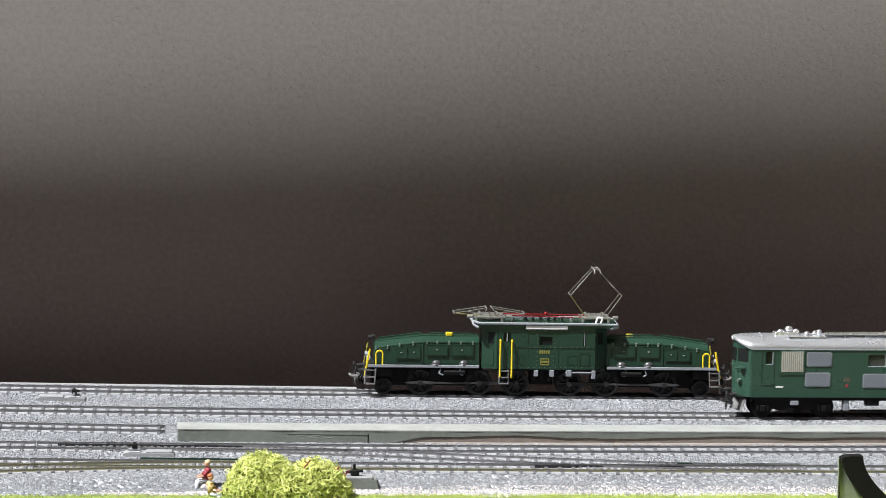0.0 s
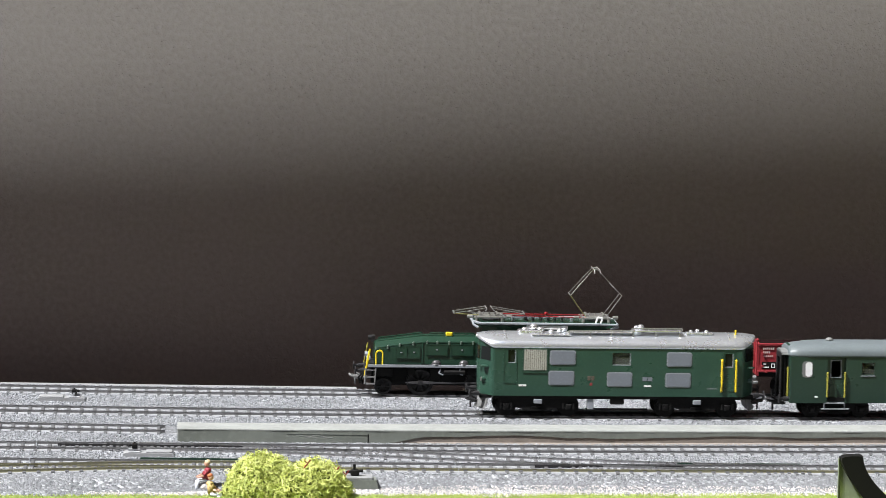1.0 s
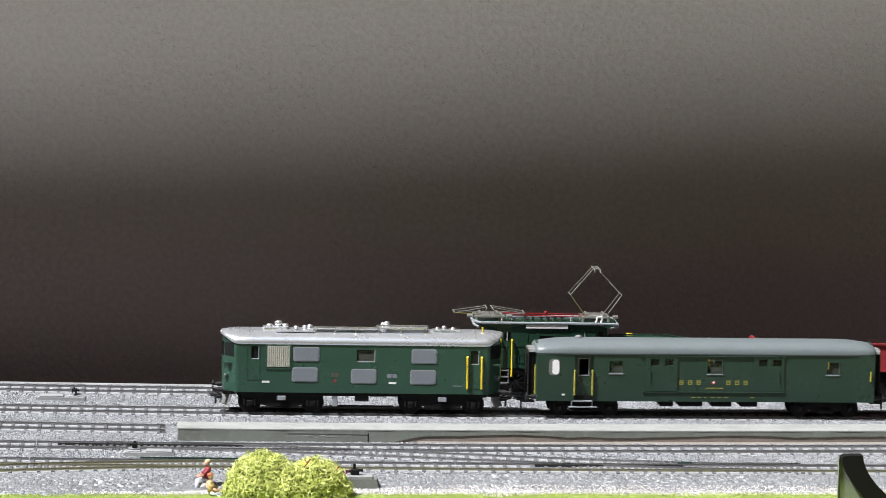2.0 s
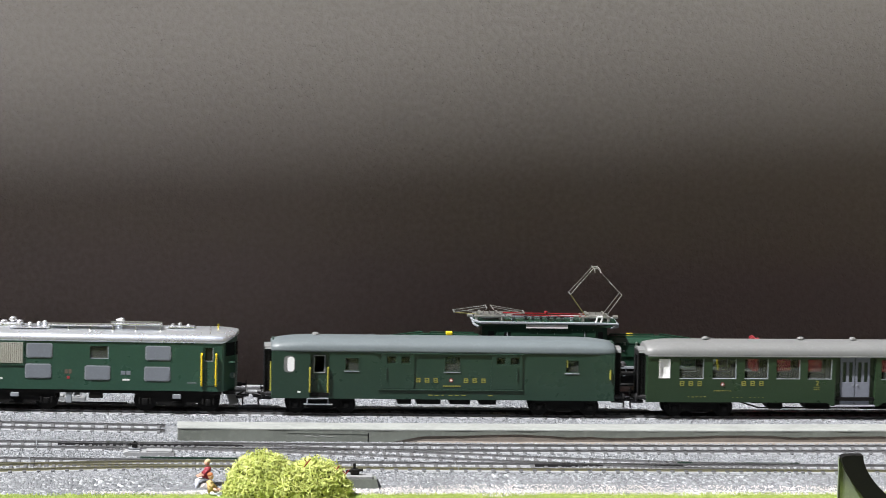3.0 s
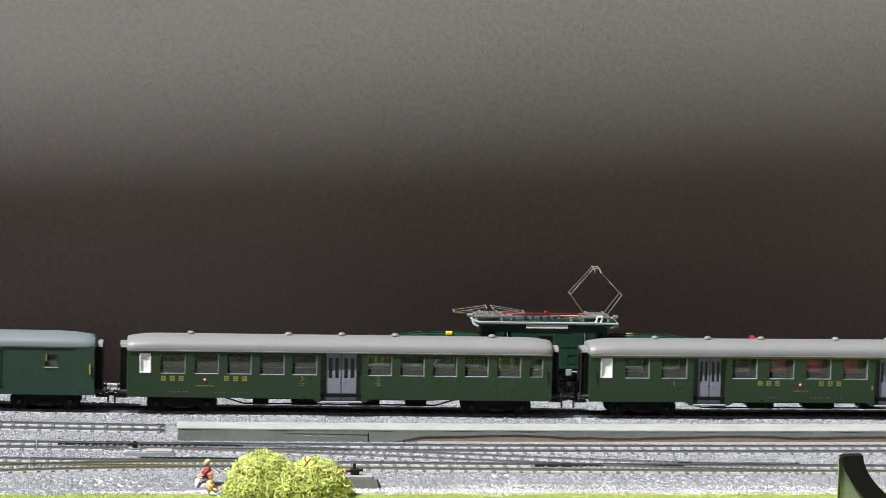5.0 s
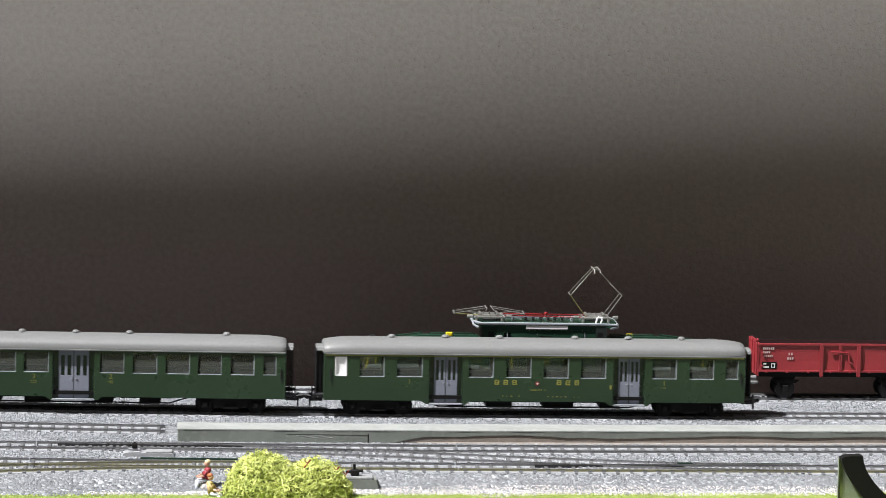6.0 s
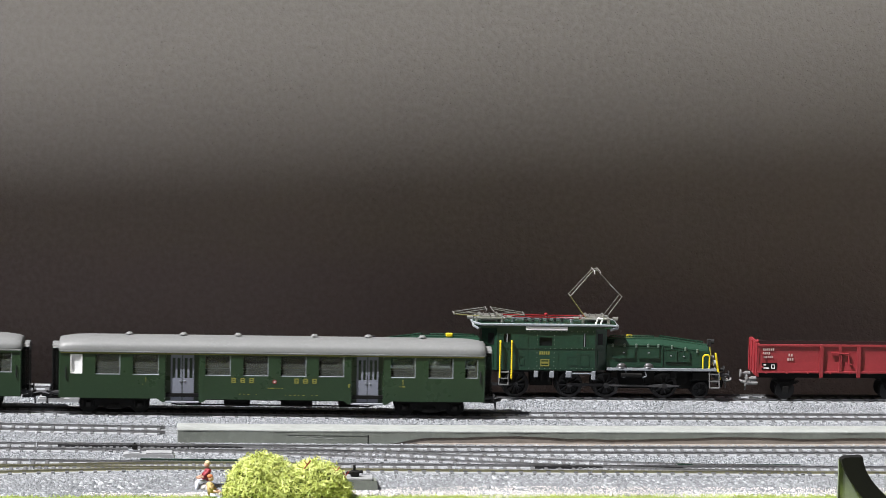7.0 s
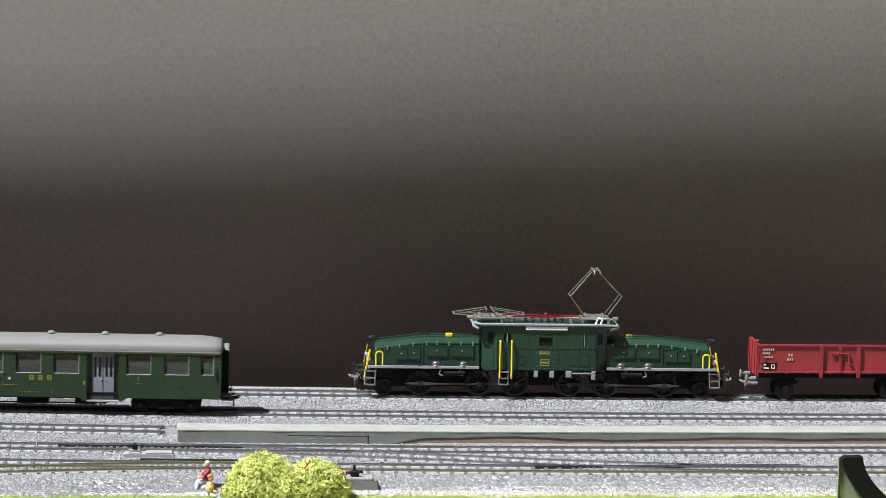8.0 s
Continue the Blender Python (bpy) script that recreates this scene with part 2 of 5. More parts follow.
def board():
    b = bmesh.new()
    nx, ys = 300, [None, -400, -340, -300, -270, -240, -225, -218, -213, -208, -203, -198, -193, -188, -150, -110, -70, -30, 10, 50, 80, 97, 101, 102]
    rows = []
    for y0 in ys:
        row = []
        for i in range(nx + 1):
            x = -1200 + 2400 * i / nx
            y = front_edge(x) if y0 is None else y0 if y0 <= 80 else 80 + (y0 - 80) * far_reach(x)
            yy = y + bend(x / 1000) * 1000 * min(1, max(0, (y + 400) / 200))
            z = slope_height(y, x) + 0.5 * noise.noise((x * 0.03, y * 0.06, 1.0)) * (1 if y < -200 else 0.3)
            if y0 and y0 > 97:
                z -= (y0 - 97) * 0.8
            if y0 is None or y0 == 102:
                z = -8.25
            row.append(b.verts.new((x, yy, z)))
        rows.append(row)
    for r0, r1 in zip(rows, rows[1:]):
        for i in range(nx):
            b.faces.new((r0[i], r0[i + 1], r1[i + 1], r1[i]))
    g = tagged(part("ground", b, BALLAST, smooth=True), "grey ballast bed of the model railway layout", "ground", kind="structure")
    table = empty("layout_table", "long wooden table carrying the model railway", "table")
    back = [(x, 80 + 22 * far_reach(x) + bend(x / 1000) * 1000) for x in np.linspace(1200, -1200, 97)]
    b = bmesh.new()
    extrude(b, [(-1200, front_edge(-1200)), (-350, front_edge(-350)), (350, front_edge(350)), (1200, front_edge(1200)), *back], "z", -40, -8.3)
    part("tabletop", b, TABLE_WOOD, table)
    for x in (-1100, 0, 1100):
        for y in (front_edge(x) + 50, 50):
            b = bmesh.new()
            box(b, x - 25, x + 25, y - 25, y + 25, -1001, -40.1, 2)
            part("leg", b, TABLE_WOOD, table)
    for y in (-290, 50):
        b = bmesh.new()
        box(b, -1074, -26, y - 12, y + 12, -110, -40.2)
        box(b, 26, 1074, y - 12, y + 12, -110, -40.2)
        part("apron", b, TABLE_WOOD, table)
    return g


def edging():
    rings = []
    for x in np.linspace(-1195, -42, 80):
        yy = bend(x / 1000) * 1000
        rings.append([(x, yy + u, v) for u, v in ((98, -10), (107, -10), (107, -2.6), (106, -2.1), (99, -2.1), (98, -2.6))])
    tagged(part("edging_strip", loft(bmesh.new(), rings), BOX_GREY), "plain grey edging strip behind the far track", "edging", kind="structure")


edging()


def bed_strip(fn, x0, x1, side):
    """A strip of moulded ballast along the near side of a rail, lower than the sleepers; its pale colour stands for
    sunlit gaps.
    """
    rings = []
    for x in np.arange(x0, x1 + 1, 20.0):
        yy = (fn(x / 1000) + bend(x / 1000)) * 1000 + side
        rings.append([(x, yy + u, v) for u, v in ((-3.8, -2.6), (-1.0, -2.6), (-1.0, -1.3), (-3.1, -1.3))])
    return loft(bmesh.new(), rings)


def track(name, line, x0, x1, label, rail_mat=RAIL, joints=()):
    root = tagged(new(name), label, "track", "model railway tracks")
    pitch = 7.37
    xs = np.arange(x0, x1, 4 * pitch)
    for side in (-8.25, 8.25):
        b = bmesh.new()
        rings = []
        for x in xs:
            yy = (stray(line, x / 1000) + bend(x / 1000)) * 1000 + side
            rings.append([(x, yy + u, v) for u, v in ((-1.0, -1.5), (1.0, -1.5), (1.0, -1.3), (0.35, -1.1), (0.4, -0.45), (0.5, 0), (-0.5, 0), (-0.4, -0.45), (-0.35, -1.1), (-1.0, -1.3))])
        loft(b, rings)
        part("rail", b, rail_mat if side < 0 else RAIL, root)
    for side in (-8.25, 8.25):
        part("bed_strip", bed_strip(lambda x: stray(line, x), x0, x1, side), MOULD, root, "pale moulded ballast beside the rail")
    b = bmesh.new()
    box(b, -0.95, 0.95, -14.5, 14.5, -2.9, -0.95, 0.2)
    for s in (-8.25, 8.25):
        box(b, -1.2, 1.2, s - 1.7, s + 1.7, -1.0, -0.7)
    first = part("sleeper", b, SLEEPER, root)
    for x in joints:
        b = bmesh.new()
        yy = (stray(line, x / 1000) + bend(x / 1000)) * 1000
        pipe(b, [(x - 0.8, yy + 10.0, -0.7), (x, yy + 8.25, 0.15), (x + 0.6, yy + 7.0, -0.6), (x + 0.9, yy - 7.0, -0.6), (x + 1.5, yy - 8.25, 0.15), (x + 1.0, yy - 10.5, -0.9)], 0.18, 5)
        part("joint_wire", b, GREY, root, "pale wire across a rail joint")
    n = int((x1 - x0) / pitch)
    for i in range(n):
        x = (x0 + pitch * (i + 0.5)) / 1000
        ob = first if i == 0 else new("sleeper", first.data)
        ob.parent = root
        ob.matrix_basis = pose(x, stray(line, x) + bend(x), 0)
    return root


board()
track("far_track", "far", -1100, 1100, "grey model railway track in ballast beneath the parked engine", joints=(-157,))
track("train_track", "train", -1100, 1100, "grey model railway track in ballast beneath the moving train", joints=(-25,))
track("siding_track", "siding", -1100, -150, "short grey siding ending at the platform")
track("inner_track", "inner", -1100, 1100, "grey model railway track in front of the platform", joints=(-227, 2))
track("front_track", "front", -1100, 1100, "olive-tinted front track at the edge of the ballast", RAIL_OLD, (-229, -3, 68))


def platform():
    root = empty("platform", "long low grey-green stone platform with peeling face", "platform")

    def ring_at(x, shape):
        yy = bend(x / 1000) * 1000 - 84.8 + 0.025 * x
        return [(x, yy + u, v) for u, v in shape]
    xs = np.linspace(-149.5, 420, 60)
    rings = [ring_at(x, [(-9.9, -2.2), (9.9, -2.2), (9.9, 4.9), (-9.9, 4.9)]) for x in xs]
    part("body", loft(bmesh.new(), rings), PEEL, root, "brown wooden core of the platform")
    rings = [ring_at(x, [(-14.5 + 3.5 * max(0, (42 - x) / 60), -2.2), (-9.92, -2.2), (-9.92, -1.0 + 0.2 * noise.noise((x * 0.05, 4, 0))), (-14.5 + 3.5 * max(0, (42 - x) / 60), -1.55)]) for x in np.linspace(-18, 420, 120)]
    part("base_strip", loft(bmesh.new(), rings), PEEL, root, "bare brown strip along the platform's foot")
    # the facing has come off low down along most of the length
    rings = []
    for x in np.linspace(-149.5, 420, 240):
        k = min(1, max(0, (x + 34) / 20))
        low = -1.9 + k * (3.9 + 1.7 * noise.noise((x * 0.016, 1, 0)) + 0.5 * noise.noise((x * 0.07, 6, 0)) + 0.2 * noise.noise((x * 0.3, 2, 3)))
        rings.append(ring_at(x, [(-10.3, low), (-9.92, low), (-9.92, 4.9), (-10.3 + 0.1 * noise.noise((x * 0.05, 0, 3)), 4.9)]))
    part("facing", loft(bmesh.new(), rings), FACE, root, "grey-green facing with a torn lower edge")
    b = bmesh.new()
    y = bend(0.15) * 1000 - 88.5
    box(b, -150.0, -149.52, y - 10.2, y + 9.8, -2.2, 4.9)
    part("end_face", b, CONCRETE, root)
    rings = []
    for x in np.linspace(-150.1, 420, 90):
        w = 0.25 * noise.noise((x * 0.06, 2, 0)) + 0.12 * noise.noise((x * 0.3, 5, 0))
        rings.append(ring_at(x, [(-10.4 + w, 4.92), (10.2, 4.92), (10.2, 5.5), (9.8, 5.8), (-9.9 + w, 5.9), (-10.4 + w, 5.5)]))
    part("paving", loft(bmesh.new(), rings), CONCRETE, root, "pale worn top slab")
    rings = [ring_at(x, [(-10.5, 3.2 - k * 0.5), (-9.9, 3.2 - k * 0.5), (-9.9, 3.7 - k * 0.5), (-10.5, 3.7 - k * 0.5)]) for k, x in ((0, -90), (1, -46))]
    part("facing_lip", loft(bmesh.new(), rings), FACE, root)
    rings = [ring_at(x, [(-10.4, -1.5), (-9.9, -1.5), (-9.9, 3.4), (-10.4, 3.4)]) for x in (-45.6, -45.0)]
    part("seam", loft(bmesh.new(), rings), BLACK, root)
    b = bmesh.new()
    for a, c, z in ((-85, -73, 2.2), (-80, -70, 1.4), (-77, -66, 2.4), (-72, -62, 1.6)):
        y = bend(a / 1000) * 1000 - 84.8 + 0.025 * a - 10.3
        rod(b, (a, y + 0.1, z), (a + (c - a) * 0.7, y + 0.1, z - 0.5), 0.17, 5)
    part("chipped_edge", b, CONCRETE, root, "pale chipped splinters")
    return root


platform()


# ---- rolling stock: x along the car, the seen side at negative y ----
def wheelset(parent, x, r, mat=DARK, spokes=0, half=7.2):
    b = bmesh.new()
    rod(b, (0, -half - 2.5, 0), (0, half + 2.5, 0), 0.8, 8)
    for s in (-1, 1):
        if spokes:
            for k in range(24):
                a0, a1 = k * math.pi / 12, (k + 1) * math.pi / 12
                quad = [(r * math.cos(a0), r * math.sin(a0)), (r * math.cos(a1), r * math.sin(a1)),
                        (r * 0.8 * math.cos(a1), r * 0.8 * math.sin(a1)), (r * 0.8 * math.cos(a0), r * 0.8 * math.sin(a0))]
                extrude(b, quad, "y", s * half, s * (half + 2.4))
            for k in range(spokes):
                a = k * 2 * math.pi / spokes
                rod(b, (0, s * (half + 1.2), 0), (r * 0.85 * math.cos(a), s * (half + 1.2), r * 0.85 * math.sin(a)), r * 0.07, 5)
            rod(b, (0, s * (half + 0.2), 0), (0, s * (half + 2.6), 0), r * 0.22, 12)
        else:
            rod(b, (0, s * half, 0), (0, s * (half + 2.2), 0), r, 24)
            rod(b, (0, s * (half + 2.2), 0), (0, s * (half + 2.7), 0), r * 0.35, 12)
        rod(b, (0, s * (half - 0.7), 0), (0, s * half, 0), r * 1.09, 24)
    ob = part("wheelset", b, mat, parent)
    ob.location = (x / 1000, 0, r / 1000)
    return ob


ROLLING = []


def bogie(parent, x, base, r, top, w=11.6):
    b = bmesh.new()
    h = base / 2 + r * 0.9
    for s in (-1, 1):
        y0, y1 = sorted((s * (w - 1.5), s * w))
        extrude(b, [(-h, r + 1.2), (-h + 1.5, top), (h - 1.5, top), (h, r + 1.2), (h * 0.5, r - 0.8), (h * 0.28, r - 2.2), (-h * 0.28, r - 2.2), (-h * 0.5, r - 0.8)], "y", y0, y1)
        for k in (-1, 1):
            cx = k * base / 2
            ya, yb = sorted((s * w, s * (w + 0.9)))
            box(b, cx - 1.7, cx + 1.7, ya, yb, r - 1.9, r + 1.6, 0.3)
            rod(b, (cx, s * w, r), (cx, s * (w + 1.3), r), 1.0, 10)
            for q in (-3.0, 3.0):
                rod(b, (cx + q, s * (w + 0.2), r - 1.4), (cx + q, s * (w + 0.2), r + 2.0), 0.7, 8)
        ya, yb = sorted((s * w, s * (w + 0.8)))
        for k in range(4):
            box(b, -4.2 + k * 0.35, 4.2 - k * 0.35, ya, yb, r - 2.6 + k * 0.75, r - 2.1 + k * 0.75)
    box(b, -3, 3, -w + 1, w - 1, r - 1, top)
    box(b, -h + 1, -h + 2.2, -w + 1, w - 1, r + 0.5, top)
    box(b, h - 2.2, h - 1, -w + 1, w - 1, r + 0.5, top)
    ob = part("bogie", b, BLACK, parent, "black bogie frame with leaf springs")
    ob.location = (x / 1000, 0, 0)
    for k in (-1, 1):
        # black rather than iron: the darkness under the cars is put into the colour
        w_ob = wheelset(ob, k * base / 2, r, BLACK)
        ROLLING.append((w_ob, r))
    return ob


def buffers(parent, x, way, z=12.0, mat=DARK):
    for s in (-10.2, 10.2):
        b = bmesh.new()
        rod(b, (x, s, z), (x + way * 3.2, s, z), 1.4, 12)
        rod(b, (x + way * 3.2, s, z), (x + way * 5.4, s, z), 0.9, 10)
        rod(b, (x + way * 5.4, s, z), (x + way * 6.1, s, z), 2.5, 16)
        part("buffer", b, mat, parent)


def coupling(parent, x, way, z=7.2, mat=DARK):
    b = bmesh.new()
    box(b, min(x, x + way * 7), max(x, x + way * 7), -1.6, 1.6, z - 0.8, z + 0.8, 0.3)
    pipe(b, [(x + way * 5, -2.6, z + 0.5), (x + way * 10, -2.6, z + 1.2), (x + way * 10.8, 0, z + 2.0), (x + way * 10, 2.6, z + 1.2), (x + way * 5, 2.6, z + 0.5), (x + way * 5, -2.6, z + 0.5)], 0.55)
    rod(b, (x + way * 7.4, 0, z), (x + way * 7.4, 0, z - 4.0), 0.6)
    rod(b, (x + way * 4, 0, z + 1), (x + way * 8, 0, z + 3.4), 0.6)
    part("coupling", b, mat, parent, "grey metal coupling hook and loop")


def ring(bm, x0, x1, z0, z1, y0, y1, t):
    """A rectangular frame lying in the x-z plane."""
    return pierced(bm, x0, x1, z0, z1, y0, y1, [(x0 + t, x1 - t, z0 + t, z1 - t)])


def rounded(x0, x1, z0, z1, r, n=4):
    pts = []
    for cx, cz, a in ((x1 - r, z1 - r, 0), (x0 + r, z1 - r, 90), (x0 + r, z0 + r, 180), (x1 - r, z0 + r, 270)):
        for k in range(n + 1):
            q = radians(a + 90 * k / n)
            pts.append((cx + r * math.cos(q), cz + r * math.sin(q)))
    return pts


def window(parent, x0, x1, z0, z1, side, frame_mat=GREY, glass=None, t=0.55, proud=0.12):
    """A window with its frame and pane, in the car side that faces side."""
    y = side * 13.9
    ya, yb = sorted((y + side * proud, y - side * 1.0))
    b = bmesh.new()
    if frame_mat is GREY and t > 0.5:
        # only the sill and one jamb are pale, sunlight put into the colour; the rest takes the side's paint
        ya, yb = sorted((y - side * 0.05, y - side * 1.0))
        t = 0.38
        box(b, x0, x1, ya, yb, z0, z0 + t, 0.08)
        box(b, x1 - t, x1, ya, yb, z0 + t, z1, 0.08)
    else:
        ring(b, x0, x1, z0, z1, ya, yb, t)
    w = part("window", b, frame_mat, parent, "thin metal window frame")
    b = bmesh.new()
    ya, yb = sorted((y - side * 0.75, y - side * 0.95))
    box(b, x0 + t * 0.6, x1 - t * 0.6, ya, yb, z0 + t * 0.6, z1 - t * 0.6)
    p = part("pane", b, glass or GLASS, w)
    p.visible_shadow = glass is not None
    return w


def glyphs(parent, x, z, n, w, h, gap, mat, y=-14.0, name="lettering", label=""):
    """Lettering as small plain blocks in a row from x on."""
    b = bmesh.new()
    rng = random.Random(int(x * 10 + z * 77))
    for k in range(n):
        a = x + k * (w + gap)
        if h < 0.7:
            # illegible small print
            if rng.random() < 0.85:
                e = w * rng.uniform(0.5, 1.25)
                box(b, a, a + e, y - 0.07, y + 0.05, z + rng.uniform(-0.08, 0.08), z + h * rng.uniform(0.7, 1.0))
        elif w > 2.0 and h > 2.3:
            ring(b, a, a + w, z, z + h, y - 0.09, y + 0.05, 0.55)
            box(b, a + 0.5, a + w * 0.8, y - 0.09, y + 0.05, z + h * 0.42, z + h * 0.58)
        else:
            box(b, a, a + w, y - 0.09, y + 0.05, z, z + h)
    return part(name, b, mat, parent, label)


def numeral(parent, text, x, z, size, mat, y=-14.0, name="numeral"):
    cu = bpy.data.curves.new(name, "FONT")
    cu.body, cu.size, cu.extrude, cu.align_x = text, size / 1000, 0.00008, "CENTER"
    tmp = bpy.data.objects.new(name, cu)
    scene.collection.objects.link(tmp)
    me = bpy.data.meshes.new_from_object(tmp.evaluated_get(bpy.context.evaluated_depsgraph_get()))
    bpy.data.objects.remove(tmp)
    me.materials.clear()
    me.materials.append(mat)
    ob = new(name, me)
    ob.parent = parent
    ob.matrix_basis = pose(x / 1000, (y - 0.06) / 1000, z / 1000, 90, 0, 0)
    return ob


def roof_skin(half, w, z0, z1, end, drop, n=14, eave=0.9):
    """Barrel roof along x with ends that come down and round in."""
    rings = []
    xs = [-half, -half + 0.6, -half + end * 0.25, -half + end * 0.6, -half + end, 0, half - end, half - end * 0.6, half - end * 0.25, half - 0.6, half]
    for x in xs:
        k = max(0.0, (abs(x) - (half - end)) / end)
        d = drop * k ** 2
        ww = w * (1 - 0.10 * k ** 3)
        if abs(x) == half:
            d, ww = drop + 0.8, ww - 0.7
        pts = [(x, -ww, z0), (x, -ww, z0 + eave)]
        for i in range(1, n):
            a = math.pi * i / n
            pts.append((x, -ww * math.copysign(abs(math.cos(a)) ** 0.82, math.cos(a)), z0 + eave + (z1 - d - z0 - eave) * math.sin(a) ** 0.8))
        pts += [(x, ww, z0 + eave), (x, ww, z0)]
        rings.append(pts)
    return loft(bmesh.new(), rings)


def nose_rise(x):
    """How far the eaves rise towards the rounded nose."""
    return 4.2 * min(1.0, max(0.0, (abs(x) - 72.0) / 8.0)) ** 1.15


def loco_roof(half, w, z0, z1):
    """A low-pitched roof whose ends narrow to the nose while the eaves rise."""
    ends = [(half, 2.6), (half - 0.3, 4.6), (half - 1.3, 7.4), (half - 3.2, 10.0), (half - 5.6, 12.5), (half - 7.6, w * 0.97), (half - 9.2, w), (half - 16, w)]
    rings = []
    for x, wx in [(-a, c) for a, c in ends] + [(0.0, w)] + ends[::-1]:
        k = max(0.0, (abs(x) - (half - 13)) / 13)
        d = 1.1 * k ** 2.2
        q = wx / w
        lo = z0 + nose_rise(x)
        side = []
        for y in (0.0, 2.5, 5.0, 7.5, 10.0, 11.4):
            side.append((y * q, z1 - d - (y * 0.03 + y * y * 0.021) * q))
        yl, zl = side[-1]
        side += [(yl + (wx - yl) * f, zl - (zl - lo) * g) for f, g in ((0.45, 0.16), (0.85, 0.5), (1.0, 0.8), (1.0, 1.0))]
        rings.append([(x, -y, z) for y, z in side[::-1]] + [(x, y, z) for y, z in side[1:]])
    return loft(bmesh.new(), rings)


def vent(parent, x, y, z):
    b = bmesh.new()
    rod(b, (x, y, z - 1.5), (x, y, z + 0.5), 1.1, 12)
    rod(b, (x, y, z + 0.3), (x, y, z + 0.9), 2.3, 14, 2.0)
    rod(b, (x, y, z + 0.9), (x, y, z + 1.5), 2.0, 14, 1.1)
    part("roof_vent", b, ROOF, parent)


def gangway(parent, x, way):
    x1 = x + way * 4.6
    b = bmesh.new()
    for k in range(5):
        a, c = sorted((x + way * k * 0.85, x + way * (k * 0.85 + 0.6)))
        m = 0.5 if k % 2 else 0.0
        pierced(b, -6.6 + m, 6.6 - m, 9 + m, 37.0 - m, a, c, [(-4.6, 4.6, 10.5, 34.5)])
    for v in b.verts:
        v.co = (v.co.y, v.co.x, v.co.z)
    g = part("gangway", b, BLACK, parent, "dark folded gangway bellows")
    b = bmesh.new()
    a, c = sorted((x + way * 4.2, x1))
    pierced(b, -7.0, 7.0, 9.5, 37.6, a, c, [(-4.6, 4.6, 10.5, 34.5)])
    for v in b.verts:
        v.co = (v.co.y, v.co.x, v.co.z)
    part("gangway_frame", b, DARK, g)
    b = bmesh.new()
    a, c = sorted((x, x + way * 4.4))
    extrude(b, [(-7.2, 36.4), (7.2, 36.4), (6.4, 38.0), (3.5, 39.0), (-3.5, 39.0), (-6.4, 38.0)], "x", a, c)
    part("hood", b, ROOF, g)


def car_shell(root, half, z0, z1, holes, mat, far_holes=None):
    """Two pierced side walls, a floor and two ends with a doorway."""
    part("side_wall", pierced(bmesh.new(), -half, half, z0, z1, -13.9, -12.9, holes), mat, root)
    part("side_wall", pierced(bmesh.new(), -half, half, z0, z1, 12.9, 13.9, holes if far_holes is None else far_holes), mat, root)
    b = bmesh.new()
    box(b, -half + 0.2, half - 0.2, -12.85, 12.85, z0 + 1.0, z0 + 3.0)
    part("floor", b, BLACK, root)
    for s in (-1, 1):
        b = bmesh.new()
        a, c = sorted((s * half, s * (half - 1.0)))
        pierced(b, -12.85, 12.85, z0, z1 + 6, a, c, [(-4.2, 4.2, z0 + 3.2, z1 - 2)])
        for v in b.verts:
            v.co = (v.co.y, v.co.x, v.co.z if abs(v.co.x) < 8 else min(v.co.z, z1 + 0.5))
        part("end_wall", b, mat, root)
        for y in (-13.3, 13.3):
            b = bmesh.new()
            rod(b, (s * (half - 0.25), y, z0), (s * (half - 0.25), y, z1), 0.72, 10)
            part("corner_post", b, mat, root)


def crest(root, x, z):
    b = bmesh.new()
    rod(b, (x, -13.8, z), (x, -14.12, z), 1.15, 14)
    c = part("crest", b, RED, root, "small red badge with a pale centre")
    b = bmesh.new()
    box(b, x - 0.65, x + 0.65, -14.2, -14.1, z - 0.22, z + 0.22)
    box(b, x - 0.22, x + 0.22, -14.2, -14.1, z - 0.65, z + 0.65)
    part("cross", b, WHITE, c)


def folding_door(root, x0, x1, z0, z1):
    """A recessed entrance with two grey leaves, a step and side cheeks."""
    mid = (x0 + x1) / 2
    reach = min(8.6, 0.5 * (x1 - x0) - 3.2)
    b = bmesh.new()
    box(b, x0 + 0.05, x0 + 0.5, -13.7, -10.4, z0, z1 - 0.1)
    box(b, x1 - 0.5, x1 - 0.05, -13.7, -10.4, z0, z1 - 0.1)
    box(b, x0 + 0.5, x1 - 0.5, -10.8, -10.4, z0 + 0.2, z1 - 0.1)
    d = part("entrance", b, GREEN, root, "recessed green doorway")
    for k, (a, c) in enumerate(((mid - reach, mid - 0.25), (mid + 0.25, mid + reach))):
        w = (c - a)
        b = bmesh.new()
        pierced(b, a, c, z0 + 0.8, z1 - 0.4, -11.9, -11.1, [(a + 0.6 * w, a + 0.86 * w, z0 + 13.5, z1 - 3), (a + 0.16 * w, a + 0.42 * w, z0 + 13.5, z1 - 3)])
        leaf = part("door_leaf", b, DOOR_GREY, d, "light grey folding door leaf")
        b = bmesh.new()
        hx = c - 1.0 if k == 0 else a + 1.2
        box(b, hx - 0.5, hx + 0.5, -12.4, -11.85, z0 + 11.6, z0 + 12.2, 0.15)
        part("handle", b, GREY, d)
    b = bmesh.new()
    box(b, x0 + 0.2, x1 - 0.2, -14.3, -10.6, z0 - 0.4, z0 + 0.5, 0.15)
    part("step", b, GREY, d, "pale metal edged step")


